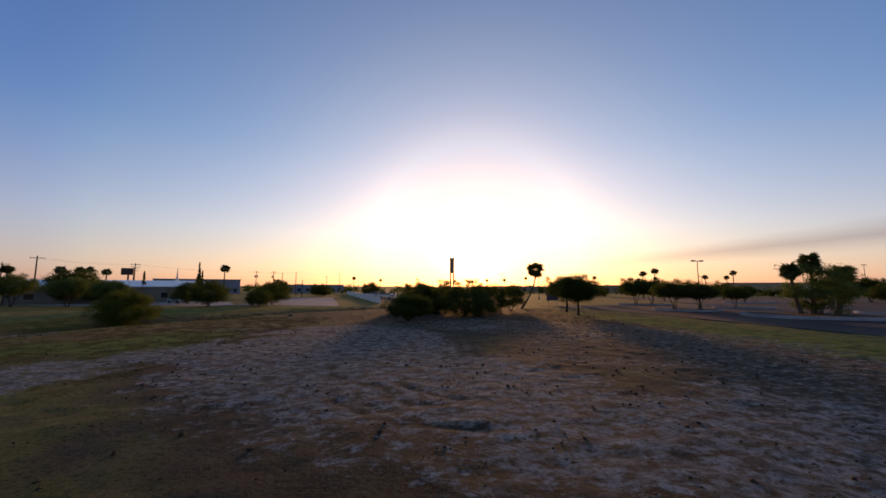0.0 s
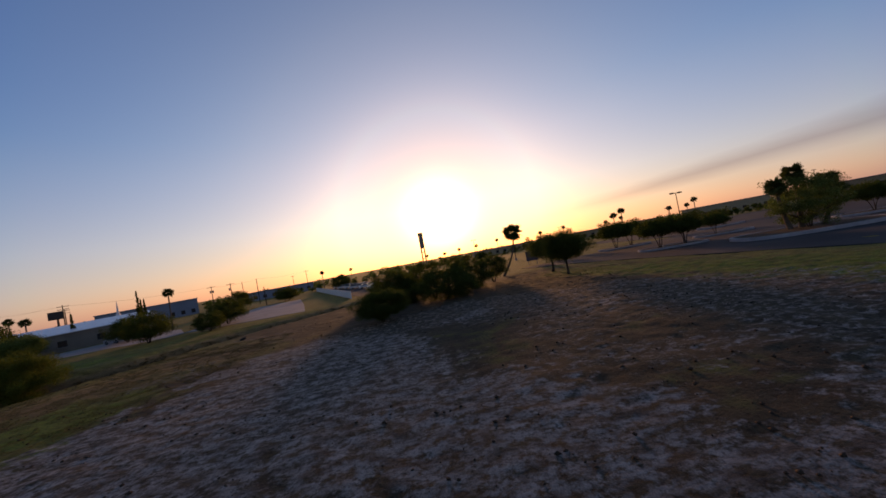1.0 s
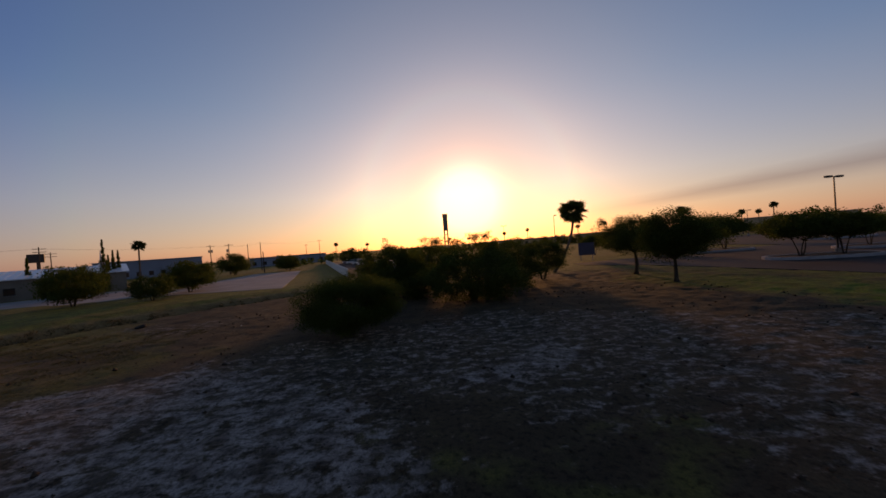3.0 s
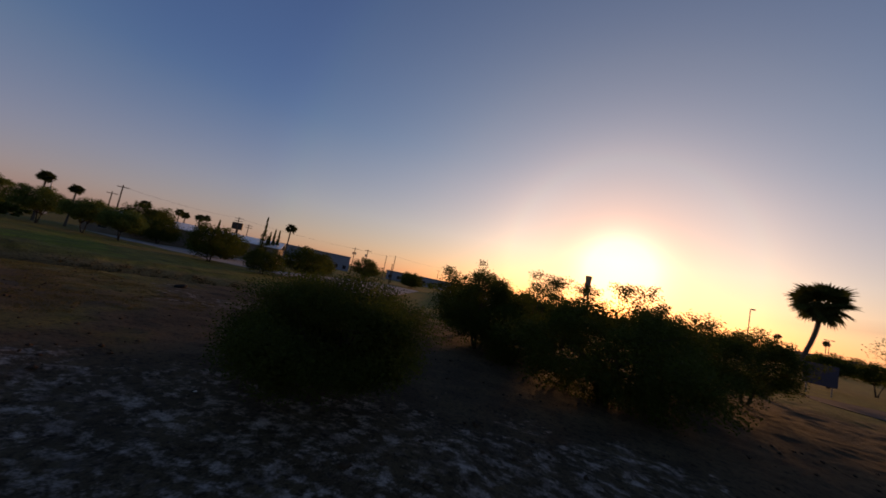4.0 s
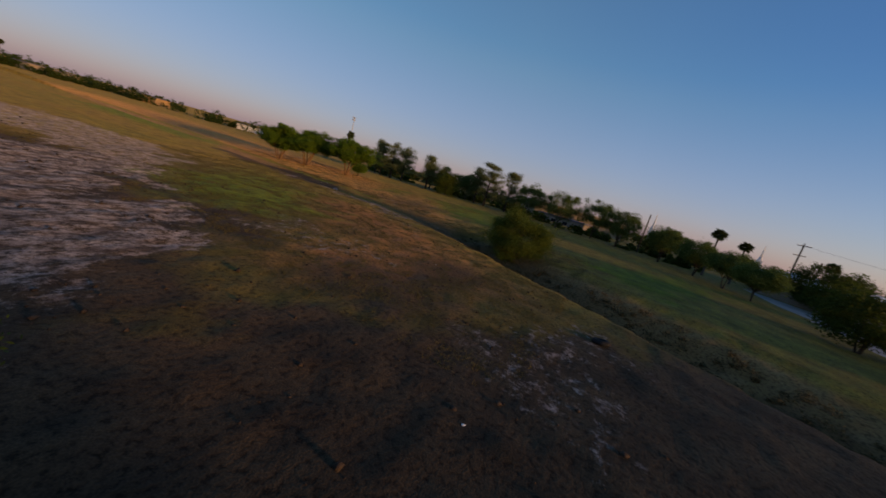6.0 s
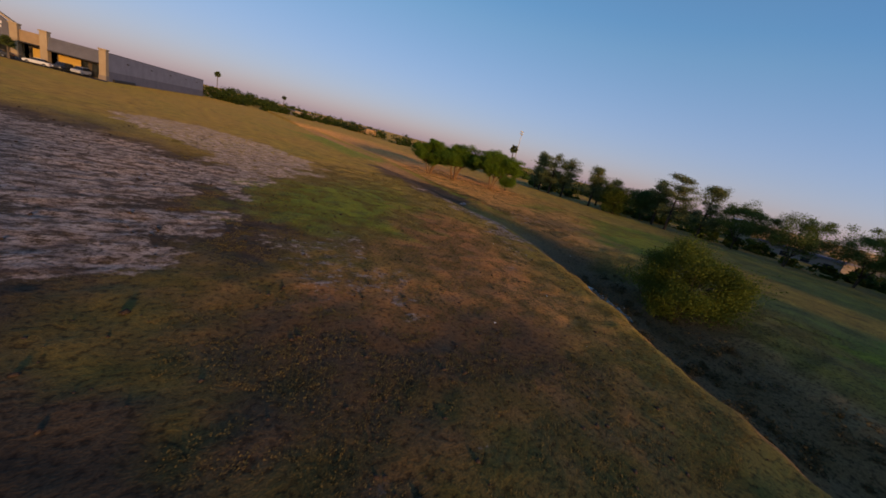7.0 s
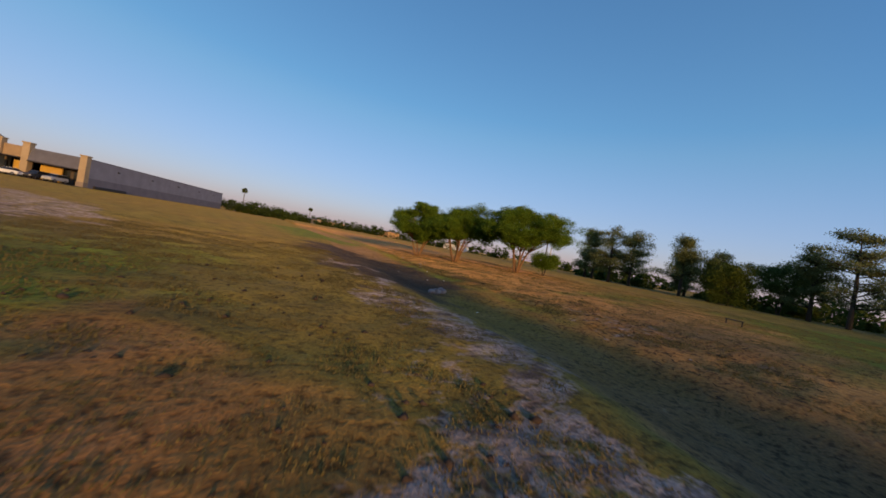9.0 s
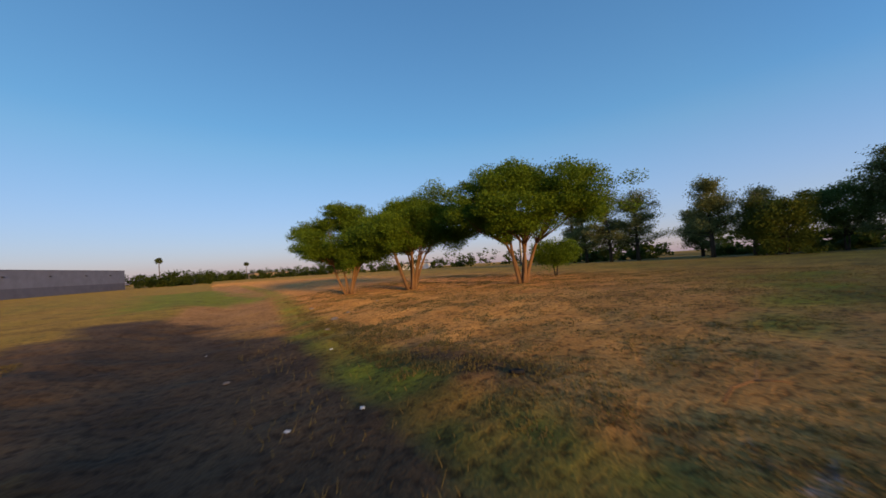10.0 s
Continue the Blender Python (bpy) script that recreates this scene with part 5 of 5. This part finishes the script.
# ---- low buildings beyond the ditch ----
def low_building():
    b = thing("low_building", -64.5, 99.0, 0, -137.5, "long low tan building with a white metal roof", "building")
    part("front_wall", Shape().box(0, 36, 0, 0.3, 0, 3.7), BROWNBRICK, b, "plain tan-grey wall")
    part("end_wall", Shape().prism([(0.32, 0), (0.02, 0), (0.02, 3.7), (0.32, 3.7)], -26, -0.01), BROWNBRICK, b)
    part("far_end_wall", Shape().box(35.7, 36, -26, -0.01, 0, 3.7), BROWNBRICK, b)
    part("back_wall", Shape().box(0.32, 35.7, -26, -25.7, 0, 3.7), BROWNBRICK, b)
    roof = Shape().add([(-0.5, 0.8, 3.7), (36.5, 0.8, 3.7), (36.5, -13, 5.3), (-0.5, -13, 5.3), (36.5, -26.8, 3.7), (-0.5, -26.8, 3.7),
                        (-0.5, 0.8, 3.9), (36.5, 0.8, 3.9), (36.5, -13, 5.5), (-0.5, -13, 5.5), (36.5, -26.8, 3.9), (-0.5, -26.8, 3.9)],
                       [(6, 7, 8, 9), (9, 8, 10, 11), (1, 0, 3, 2), (2, 3, 5, 4), (0, 1, 7, 6), (4, 5, 11, 10), (1, 2, 8, 7), (2, 4, 10, 8), (3, 0, 6, 9), (5, 3, 9, 11)])
    r = part("roof", roof, WHITEMETAL, b, "pale low-pitched metal roof")
    for k in range(30):
        x = 0.6 + k * 1.2
        part("seam", Shape().add([(x, 0.75, 3.91), (x + 0.06, 0.75, 3.91), (x + 0.06, -12.9, 5.50), (x, -12.9, 5.50), (x, 0.75, 3.97), (x + 0.06, 0.75, 3.97), (x + 0.06, -12.9, 5.56), (x, -12.9, 5.56)],
                             [(4, 5, 6, 7), (0, 1, 5, 4), (1, 2, 6, 5), (3, 0, 4, 7)]), WHITEMETAL, r)
    for x in (4, 9, 15, 21, 27, 32):
        w = part("window", Shape().box(x, x + 1.4, 0.304, 0.36, 1.0, 2.3), GLASSY, b)
        part("sill", Shape().box(x - 0.1, x + 1.5, 0.364, 0.46, 0.9, 1.0), CONCRETE, w)
    return b


low_building()


def plain_building(name, x, y, turn, long, deep, tall, wall, label, bays=8, roof=None):
    b = thing(name, x, y, 0, turn, label, "building", "distant buildings")
    part("wall", Shape().box(0, long, 0, deep, 0, tall), wall, b)
    part("roof", Shape().box(-0.3, long + 0.3, -0.3, deep + 0.3, tall, tall + 0.35), roof or GREYBASE, b)
    for k in range(bays):
        a = long * (k + 0.25) / bays
        part("window", Shape().box(a, a + long * 0.4 / bays, -0.06, -0.004, 0.9, min(tall - 0.8, 2.6)), GLASSY, b)
    return b


plain_building("warehouse", -128, 158, 38, 34, 20, 6.8, BLUEMETAL, "distant blue-grey metal warehouse", 9, BLUEMETAL)
plain_building("warehouse", -92, 200, 25, 36, 20, 4.4, BLUEMETAL, "distant long blue-grey shed", 8)
plain_building("shopping_row", 92, 258, -18, 78, 24, 4.6, TAN, "distant long tan shopping row", 14)
plain_building("shopping_row", 176, 224, -36, 44, 24, 6.2, CREAM, "distant tan store beyond the car park", 9)
plain_building("shopping_row", 40, 250, -8, 40, 16, 3.8, CREAM, "distant low white commercial building", 8)
plain_building("shopping_row", 225, 190, -58, 40, 24, 5.6, TAN, "distant tan store at the car park edge", 8)
plain_building("house", -100, -150, 20, 7.5, 8, 3.6, ORANGE, "distant orange stucco house lit by the sun", 2)
plain_building("house", -78, -172, 12, 16, 8, 3.2, CREAM, "distant cream house among trees", 4)
plain_building("house", -118, -110, 35, 12, 8, 3.0, WHITEPAINT, "distant white house among trees", 3)
plain_building("hall", -150, 44, -62, 30, 18, 5.8, CREAM, "distant pale hall with metal roof beyond the trees", 7, WHITEMETAL)
plain_building("house", -118, 28, 80, 14, 8, 2.6, BROWNBRICK, "pale pinkish house behind the pines", 4)


def spire(x, y, tall, label):
    b = thing("spire", x, y, 0, 0, label, "church spire", "spires")
    part("tower", Shape().box(-0.8, 0.8, -0.8, 0.8, 0, tall * 0.55, 0.05), WHITEPAINT, b)
    part("spire_cone", Shape().tube([(0, 0, tall * 0.55), (0, 0, tall * 0.66), (0, 0, tall)], [0.75, 0.32, 0.04], 8), WHITEPAINT, b)


spire(-89.5, 120.4, 9.8, "white church spire behind the low building")
spire(-160, 62, 13.5, "pale spire catching the sun")
spire(-175, 100, 13.0, "distant pale spire catching the sun")


def pylon_tower():
    b = thing("pylon_tower", 7.5, 279, 0, -2, "tall slender concrete pylon against the sun", "tower")
    for x in (-1.7, 0.6):
        part("column", Shape().box(x, x + 1.1, -0.8, 0.8, 0, 23.5, 0.06), CREAM, b)
    part("web", Shape().box(-0.596, 0.596, -0.25, 0.25, 14, 23.49), GREYWALL, b)
    part("cap", Shape().box(-1.9, 1.9, -1.0, 1.0, 23.5, 26.2, 0.15), CREAM, b)
    for z in (6, 11, 16, 21):
        part("collar", Shape().box(-1.8, 1.8, -0.9, 0.9, z, z + 0.5, 0.04), GREYWALL, b)


pylon_tower()


def white_wall():
    """A long white panel wall running away from the field."""
    b = thing("boundary_wall", -14.4, 83, 0, 0, "long white panel wall beside a car park", "wall")
    ax, ay, bx, by = 0, 0, -31.5, 89
    n = 34
    turn = math.degrees(math.atan2(by - ay, bx - ax))
    panel = Shape().box(0.06, 2.66, -0.06, 0.06, 0.05, 1.5).mesh("panel", WHITEPAINT)
    post = Shape().box(-0.1, 0.1, -0.1, 0.1, -0.1, 1.65, 0.02).mesh("post", WHITEPAINT)
    for k in range(n):
        for name, me in (("panel", panel), ("post", post)):
            ob = part(name, me, WHITEPAINT, b)
            ob.matrix_basis = pose(ax + (bx - ax) * k / n, ay + (by - ay) * k / n, 0, 0, 0, turn)


white_wall()


# ---- poles, lamps and signs ----
def car_park_lamp(x, y, tall, turn, label="tall dark car park lamp with twin heads", heads=2):
    b = thing("street_lamp", x, y, 0.05, turn, label, "street lamp", "car park lamps")
    part("footing", Shape().tube([(0, 0, -0.2), (0, 0, 0.7)], [0.3, 0.3], 12), CONCRETE, b, "pale concrete footing")
    part("pole", Shape().tube([(0, 0, 0.7), (0, 0, tall)], [0.10, 0.065], 10), DARKMETAL, b)
    for sx in ((-1, 1) if heads == 2 else (1,)):
        part("arm", Shape().tube([(0, 0, tall - 0.1), (sx * 0.45, 0, tall - 0.02)], [0.04, 0.04], 6), DARKMETAL, b)
        h = part("lamp_head", Shape().box(min(sx * 0.45, sx * 1.15), max(sx * 0.45, sx * 1.15), -0.22, 0.22, tall - 0.12, tall + 0.08, 0.04), DARKMETAL, b)
        part("lens", Shape().box(min(sx * 0.55, sx * 1.05), max(sx * 0.55, sx * 1.05), -0.15, 0.15, tall - 0.15, tall - 0.124), LENSMAT, h)
    return b


car_park_lamp(44.8, 62.3, 8.6, 10)
car_park_lamp(30.5, 113, 9.6, 40, "car park lamp with a single head", 1)
for x, y, tall, turn in ((132, 111, 11.0, 20), (94, 129, 7.8, 0), (27, 162, 9.8, 15), (70, 170, 9, 0), (60, -62, 9, 30), (24, -70, 7.6, -18)):
    car_park_lamp(x, y, tall, turn)


def utility_pole(x, y, tall, turn, label, cans=2, arms=1):
    b = thing("utility_pole", x, y, 0, turn, label, "utility pole", "utility poles")
    part("pole", Shape().tube([(0, 0, -0.3), (0, 0, tall)], [0.17, 0.11], 8), POLEWOOD, b)
    for k in range(arms):
        z = tall - 0.45 - 0.8 * k
        a = part("cross_arm", Shape().box(-1.2, 1.2, 0.09, 0.21, z - 0.06, z + 0.06, 0.01), POLEWOOD, b)
        for x0 in (-1.1, -0.5, 0.5, 1.1):
            part("insulator", Shape().tube([(x0, 0.15, z + 0.06), (x0, 0.15, z + 0.22)], [0.05, 0.035], 6), STEEL, a)
    for k in range(cans):
        sx = (-1, 1, 0)[k] * 0.42
        part("transformer", Shape().tube([(sx, 0.05, tall - 2.6), (sx, 0.05, tall - 2.5), (sx, 0.05, tall - 1.75), (sx, 0.05, tall - 1.65)], [0.20, 0.26, 0.26, 0.18], 10), STEEL, b)
    return b


POLES = [(-90.3, 79.1, 10.6, 30, 0, 1), (-98, 113.5, 11.2, 30, 0, 2), (-111.4, 128.6, 10.6, 40, 0, 2), (-75.2, 144, 10.0, 25, 2, 1), (-62, 151, 10.0, 25, 0, 0), (-75, 167, 10.4, 25, 0, 0), (-64.2, 135.6, 9.6, 25, 1, 1),
         (-59, 205, 11.4, 20, 0, 1), (-72, 222, 10.2, 20, 0, 1), (-85.5, 80.5, 7.9, 30, 0, 1), (-92, 55, 8.8, 30, 0, 0), (-51, 130, 6.2, 20, 0, 0), (-104, 84, 9.5, 35, 0, 1)]
for x, y, tall, turn, cans, arms in POLES:
    utility_pole(x, y, tall, turn, "weathered wooden utility pole on the skyline", cans, arms)


def wires():
    """Sagging lines between the poles along the street."""
    line = [(-90.3, 79.1, 10.2), (-98, 113.5, 10.8), (-111.4, 128.6, 10.2)]
    other = [(-98, 113.5, 10.8), (-75.2, 144, 9.6), (-62, 151, 9.8), (-59, 205, 11.0)]
    for run in (line, other):
        b = thing("overhead_wire", *run[0][:2], 0, 0, "thin sagging overhead wires between utility poles", "wire", "overhead wires")
        for (ax, ay, az), (bx, by, bz) in zip(run, run[1:]):
            for off in (-1.0, 0.0, 1.0):
                pts = [(ax + (bx - ax) * f - run[0][0] + off * 0.4, ay + (by - ay) * f - run[0][1] + off, az + (bz - az) * f - 2.4 * f * (1 - f)) for f in np.linspace(0, 1, 9)]
                part("wire", Shape().tube(pts, [0.006] * 9, 4), DARKMETAL, b)


wires()


def floodlight_mast(x, y, tall):
    b = thing("floodlight_mast", x, y, 0.5, 20, "tall thin steel floodlight mast behind the trees", "mast")
    part("pole", Shape().tube([(0, 0, -0.5), (0, 0, tall)], [0.16, 0.08], 8), STEEL, b)
    for z in (tall - 0.9, tall - 0.1):
        part("cross_bar", Shape().box(-1.1, 1.1, -0.05, 0.05, z - 0.05, z + 0.05), STEEL, b)
        for k in range(4):
            part("floodlight", Shape().box(-1.1 + 0.62 * k, -0.76 + 0.62 * k, -0.32, -0.06, z - 0.2, z + 0.2, 0.03), LENSMAT, b)


floodlight_mast(-110.5, -43.4, 15.9)


def billboard(x, y, turn, w, z0, z1, label, name="billboard"):
    b = thing(name, x, y, 0, turn, label, "sign")
    for sx in (-w * 0.36, w * 0.36):
        part("post", Shape().tube([(sx, 0, -0.2), (sx, 0, z1 - 0.1)], [0.06, 0.06], 8), STEEL, b)
    part("panel", Shape().box(-w / 2, w / 2, -0.16, -0.065, z0, z1, 0.02), NAVY, b, "dark navy sign board")
    part("edge_frame", Shape().box(-w / 2 - 0.05, w / 2 + 0.05, -0.14, -0.085, z1, z1 + 0.05), DARKMETAL, b)


billboard(25.0, 81.5, -12, 2.5, 0.9, 2.9, "dark navy notice board on two posts by the car park")


def pole_sign(x, y):
    b = thing("pole_sign", x, y, 0, 35, "dark roadside sign box on a thick pole", "sign")
    part("pole", Shape().tube([(0, 0, -0.2), (0, 0, 8.0)], [0.3, 0.25], 10), DARKMETAL, b)
    part("sign_box", Shape().box(-1.9, 1.3, -0.35, 0.35, 7.6, 9.9, 0.05), DARKMETAL, b)


pole_sign(-105.8, 120.1)


# ---- small things on the field ----
def lump(name, x, y, size, mat, label, category, seed, group=""):
    rng = np.random.RandomState(seed)
    bm = bmesh.new()
    bmesh.ops.create_icosphere(bm, subdivisions=2, radius=1.0)
    for v in bm.verts:
        k = 1 + 0.3 * math.sin(v.co.x * 4 + seed) * math.sin(v.co.y * 5 + seed) + rng.uniform(-0.1, 0.1)
        v.co = Vector((v.co.x * size[0] * k, v.co.y * size[1] * k, max(v.co.z, -0.5) * size[2] * k))
    me = bpy.data.meshes.new(name)
    bm.to_mesh(me)
    bm.free()
    me.materials.append(mat)
    ob = new(name, me)
    ob.matrix_world = pose(x, y, hgt(x, y) + size[2] * 0.35, 0, 0, seed * 47)
    return tagged(ob, label, category, group)


def dumped_sack():
    b = thing("dumped_sack", -39.2, 19.1, hgt(-39.2, 19.1), 25, "torn pale plastic sack lying in the ditch", "rubbish")
    for k, (x, y, s) in enumerate(((-0.28, 0.0, 0.22), (0.16, 0.06, 0.20), (0.38, -0.04, 0.14))):
        bm = bmesh.new()
        bmesh.ops.create_icosphere(bm, subdivisions=3, radius=s)
        for v in bm.verts:
            w = noise.noise(v.co * 6 + Vector((k * 3, 0, 0)))
            v.co = v.co * (1 + 0.35 * w)
            v.co.z = max(v.co.z * 0.75, -0.08)
            v.co += Vector((x, y, 0.07))
        me = bpy.data.meshes.new("bag")
        bm.to_mesh(me)
        bm.free()
        me.materials.append(SACK)
        part("bag", me, SACK, b)


dumped_sack()


def tyre(x, y, r, label):
    s, n, m = Shape(), 28, 10
    s.add([((r + r * 0.45 * math.cos(6.283 * j / m)) * math.cos(6.283 * i / n), (r + r * 0.45 * math.cos(6.283 * j / m)) * math.sin(6.283 * i / n), r * 0.4 + r * 0.42 * math.sin(6.283 * j / m)) for i in range(n) for j in range(m)],
          [(i * m + j, ((i + 1) % n) * m + j, ((i + 1) % n) * m + (j + 1) % m, i * m + (j + 1) % m) for i in range(n) for j in range(m)])
    ob = new("tyre", s.mesh("tyre", RUBBER, True))
    ob.matrix_world = pose(x, y, hgt(x, y) - 0.02, 6, -8, 0)
    return tagged(ob, label, "tyre")


tyre(-21.0, 49.8, 0.24, "old black tyre half sunk in the dry grass")
tyre(-43.5, 16.5, 0.08, "old black tyre lying on the ditch bank")


def fallen_branch(x, y, turn, long, label):
    s = Shape()
    s.tube([(0, 0, 0.06), (long * 0.3, 0.05, 0.14), (long * 0.65, -0.03, 0.20), (long, 0.1, 0.34)], [0.016, 0.014, 0.011, 0.005], 7)
    s.tube([(long * 0.6, -0.02, 0.19), (long * 0.75, -0.14, 0.21), (long * 0.85, -0.25, 0.2)], [0.012, 0.010, 0.004], 5)
    ob = new("fallen_branch", s.mesh("fallen_branch", BARK_WARM, True))
    ob.matrix_world = pose(x, y, hgt(x, y), 0, 0, turn)
    return tagged(ob, label, "branch")


fallen_branch(-43.9, 18.85, 165, 0.75, "bare pale branch lying on the ditch bank")
fallen_branch(-42.6, 21.5, 60, 0.5, "broken dry stick on the ditch bank")
for k, (x, y, s) in enumerate(((-43.8, 7.7, 0.45), (-44.6, 6.9, 0.25), (-43.0, 9.4, 0.22), (-44.3, 3.0, 0.35), (-40.2, 12.2, 0.2), (-46.5, 5.4, 0.2), (-41.8, 25.5, 0.22), (-42.6, 27.5, 0.16), (-39.5, 33.2, 0.25), (-40.8, 38.0, 0.22))):
    lump("rubble_stone", x, y, (s * 0.36, s * 0.28, s * 0.13), ROCK, "pale broken concrete rubble on the bank", "stone", 300 + k, "rubble on the bank")
for k, (x, y) in enumerate(((-42.3, 11.9), (-41.5, 15.6), (-40.6, 15.4), (-39.2, 22.2), (-27.5, 40.0), (-25.2, 43.5), (-30.5, 33.2), (-22.8, 41.5), (-33.5, 25.4), (-5.8, 40.5), (-12.5, 47.5), (-35.6, 40.0), (-40.0, 9.0))):
    lump("litter", x, y, (0.042, 0.03, 0.014), PAPER, "scrap of white plastic litter on the ground", "litter", 330 + k, "scattered litter")


def low_rail(x, y, turn):
    b = thing("low_rail", x, y, hgt(x, y), turn, "low dark metal rail on the grass", "rail")
    for sx in (-0.36, 0.36):
        part("leg", Shape().tube([(sx, 0, -0.1), (sx, 0, 0.26)], [0.03, 0.03], 6), DARKMETAL, b)
    part("bar", Shape().box(-0.42, 0.42, -0.04, 0.04, 0.22, 0.26, 0.01), DARKMETAL, b)


low_rail(-52.0, 24.8, 75)


def twiggy_brush():
    """Thin dead twigs along the far bank of the ditch."""
    rng = np.random.RandomState(77)
    v, f = [], []
    for k in range(2600):
        y = rng.uniform(2, 60)
        rim = np.interp(y, [p[1] for p in DITCH], [p[0] for p in DITCH])
        x = rim - rng.uniform(3.4, 7.5)
        z = hgt(x, y)
        a, h = rng.uniform(0, 6.28), rng.uniform(0.04, 0.15)
        d = (math.cos(a) * h * 0.6, math.sin(a) * h * 0.6)
        w = 0.006
        n = len(v)
        v += [(x - w, y, z - 0.02), (x + w, y, z - 0.02), (x + d[0], y + d[1], z + h)]
        f.append((n, n + 1, n + 2))
    return tagged(new("dry_brush", raw_mesh("dry_brush", np.array(v), np.array(f), GRASS_DRY)), "thin dry weeds along the ditch bank", "weeds", kind="stuff")


def soil_clods():
    """Dark crumbs of soil and dung strewn over the bare ground and the field."""
    rng = np.random.RandomState(79)
    n1, n2 = 3600, 1900
    x = np.r_[rng.uniform(-18, 22, n1), rng.uniform(-35, -16, n2)]
    y = np.r_[rng.uniform(5, 52, n1), rng.uniform(20, 50, n2)]
    keep = wavy(x, y, 4.0, 31) > -0.1
    x, y = x[keep], y[keep]
    n = len(x)
    r = (0.025 + 0.075 * rng.rand(n) ** 3) * np.where(x < -16, 0.75, 1.0)
    corner = np.array([(1, 0, 0), (0, 1, 0), (-1, 0, 0), (0, -1, 0), (0, 0, 0.7), (0, 0, -0.6)])
    p = corner[None] * r[:, None, None] * rng.uniform(0.6, 1.4, (n, 6, 3)) + rng.normal(0, 0.12, (n, 6, 3)) * r[:, None, None]
    a = rng.uniform(0, 6.28, n)
    px, py = p[:, :, 0] * np.cos(a)[:, None] - p[:, :, 1] * np.sin(a)[:, None], p[:, :, 0] * np.sin(a)[:, None] + p[:, :, 1] * np.cos(a)[:, None]
    z = height(x, y) + 0.25 * r
    v = np.stack([px + x[:, None], py + y[:, None], p[:, :, 2] + z[:, None]], 2).reshape(-1, 3)
    tri = np.array([(0, 1, 4), (1, 2, 4), (2, 3, 4), (3, 0, 4), (1, 0, 5), (2, 1, 5), (3, 2, 5), (0, 3, 5)])
    f = (tri[None] + (np.arange(n) * 6)[:, None, None]).reshape(-1, 3)
    return tagged(new("soil_clods", raw_mesh("soil_clods", v, f, MULCH)), "dark crumbs of soil scattered over the ground", "soil", kind="stuff")


soil_clods()


def brush_litter():
    """Broken twigs and bark strewn over the ditch's western bank."""
    rng = np.random.RandomState(83)
    n = 900
    x, y = rng.normal(-43.2, 2.0, n), rng.uniform(20.5, 30, n)
    keep = (x < -40.2) & (x > -49)
    x, y = x[keep], y[keep]
    n, z = len(x), height(x, y) + 0.02
    a, long, w = rng.uniform(0, 6.28, n), rng.uniform(0.04, 0.20, n) ** 1.1, rng.uniform(0.005, 0.014, n)
    tilt = rng.uniform(-0.05, 0.35, n)
    along = np.stack([np.cos(a), np.sin(a), tilt], 1) * long[:, None]
    side = np.stack([-np.sin(a), np.cos(a), 0 * a], 1) * w[:, None]
    up = np.stack([0 * a, 0 * a, 1.4 * w], 1)
    o = np.stack([x, y, z], 1)
    v = np.stack([o - side, o + side, o + up, o + along - 0.6 * side, o + along + 0.6 * side, o + along + up], 1).reshape(-1, 3)
    quad = np.array([(0, 1, 4, 3), (1, 2, 5, 4), (2, 0, 3, 5)])
    f = (quad[None] + (np.arange(n) * 6)[:, None, None]).reshape(-1, 4)
    return tagged(new("brush_litter", raw_mesh("brush_litter", v, f, BARK)), "broken brown twigs and bark strewn over the bank", "twigs", kind="stuff")


brush_litter()


def ditch_weeds():
    """Dead brown weeds and low brush on the ditch's shaded banks."""
    rng = np.random.RandomState(78)
    y = rng.uniform(36, 80, 420)
    rim = np.interp(y, [p[1] for p in DITCH], [p[0] for p in DITCH])
    x = rim - rng.uniform(2.2, 5.6, 420) * np.interp(y, [30, 60, 75], [1.0, 1.5, 1.9])
    z = height(x, y) + 0.08
    size = rng.uniform(0.08, 0.28, 420)
    v, f = leaf_cloud(rng, np.stack([x, y, z], 1), size, 60, 0.06, 0.6)
    return tagged(new("ditch_weeds", raw_mesh("ditch_weeds", v, f, WEEDS)), "dead brown weeds and low brush in the ditch", "weeds", kind="stuff")


ditch_weeds()


twiggy_brush()
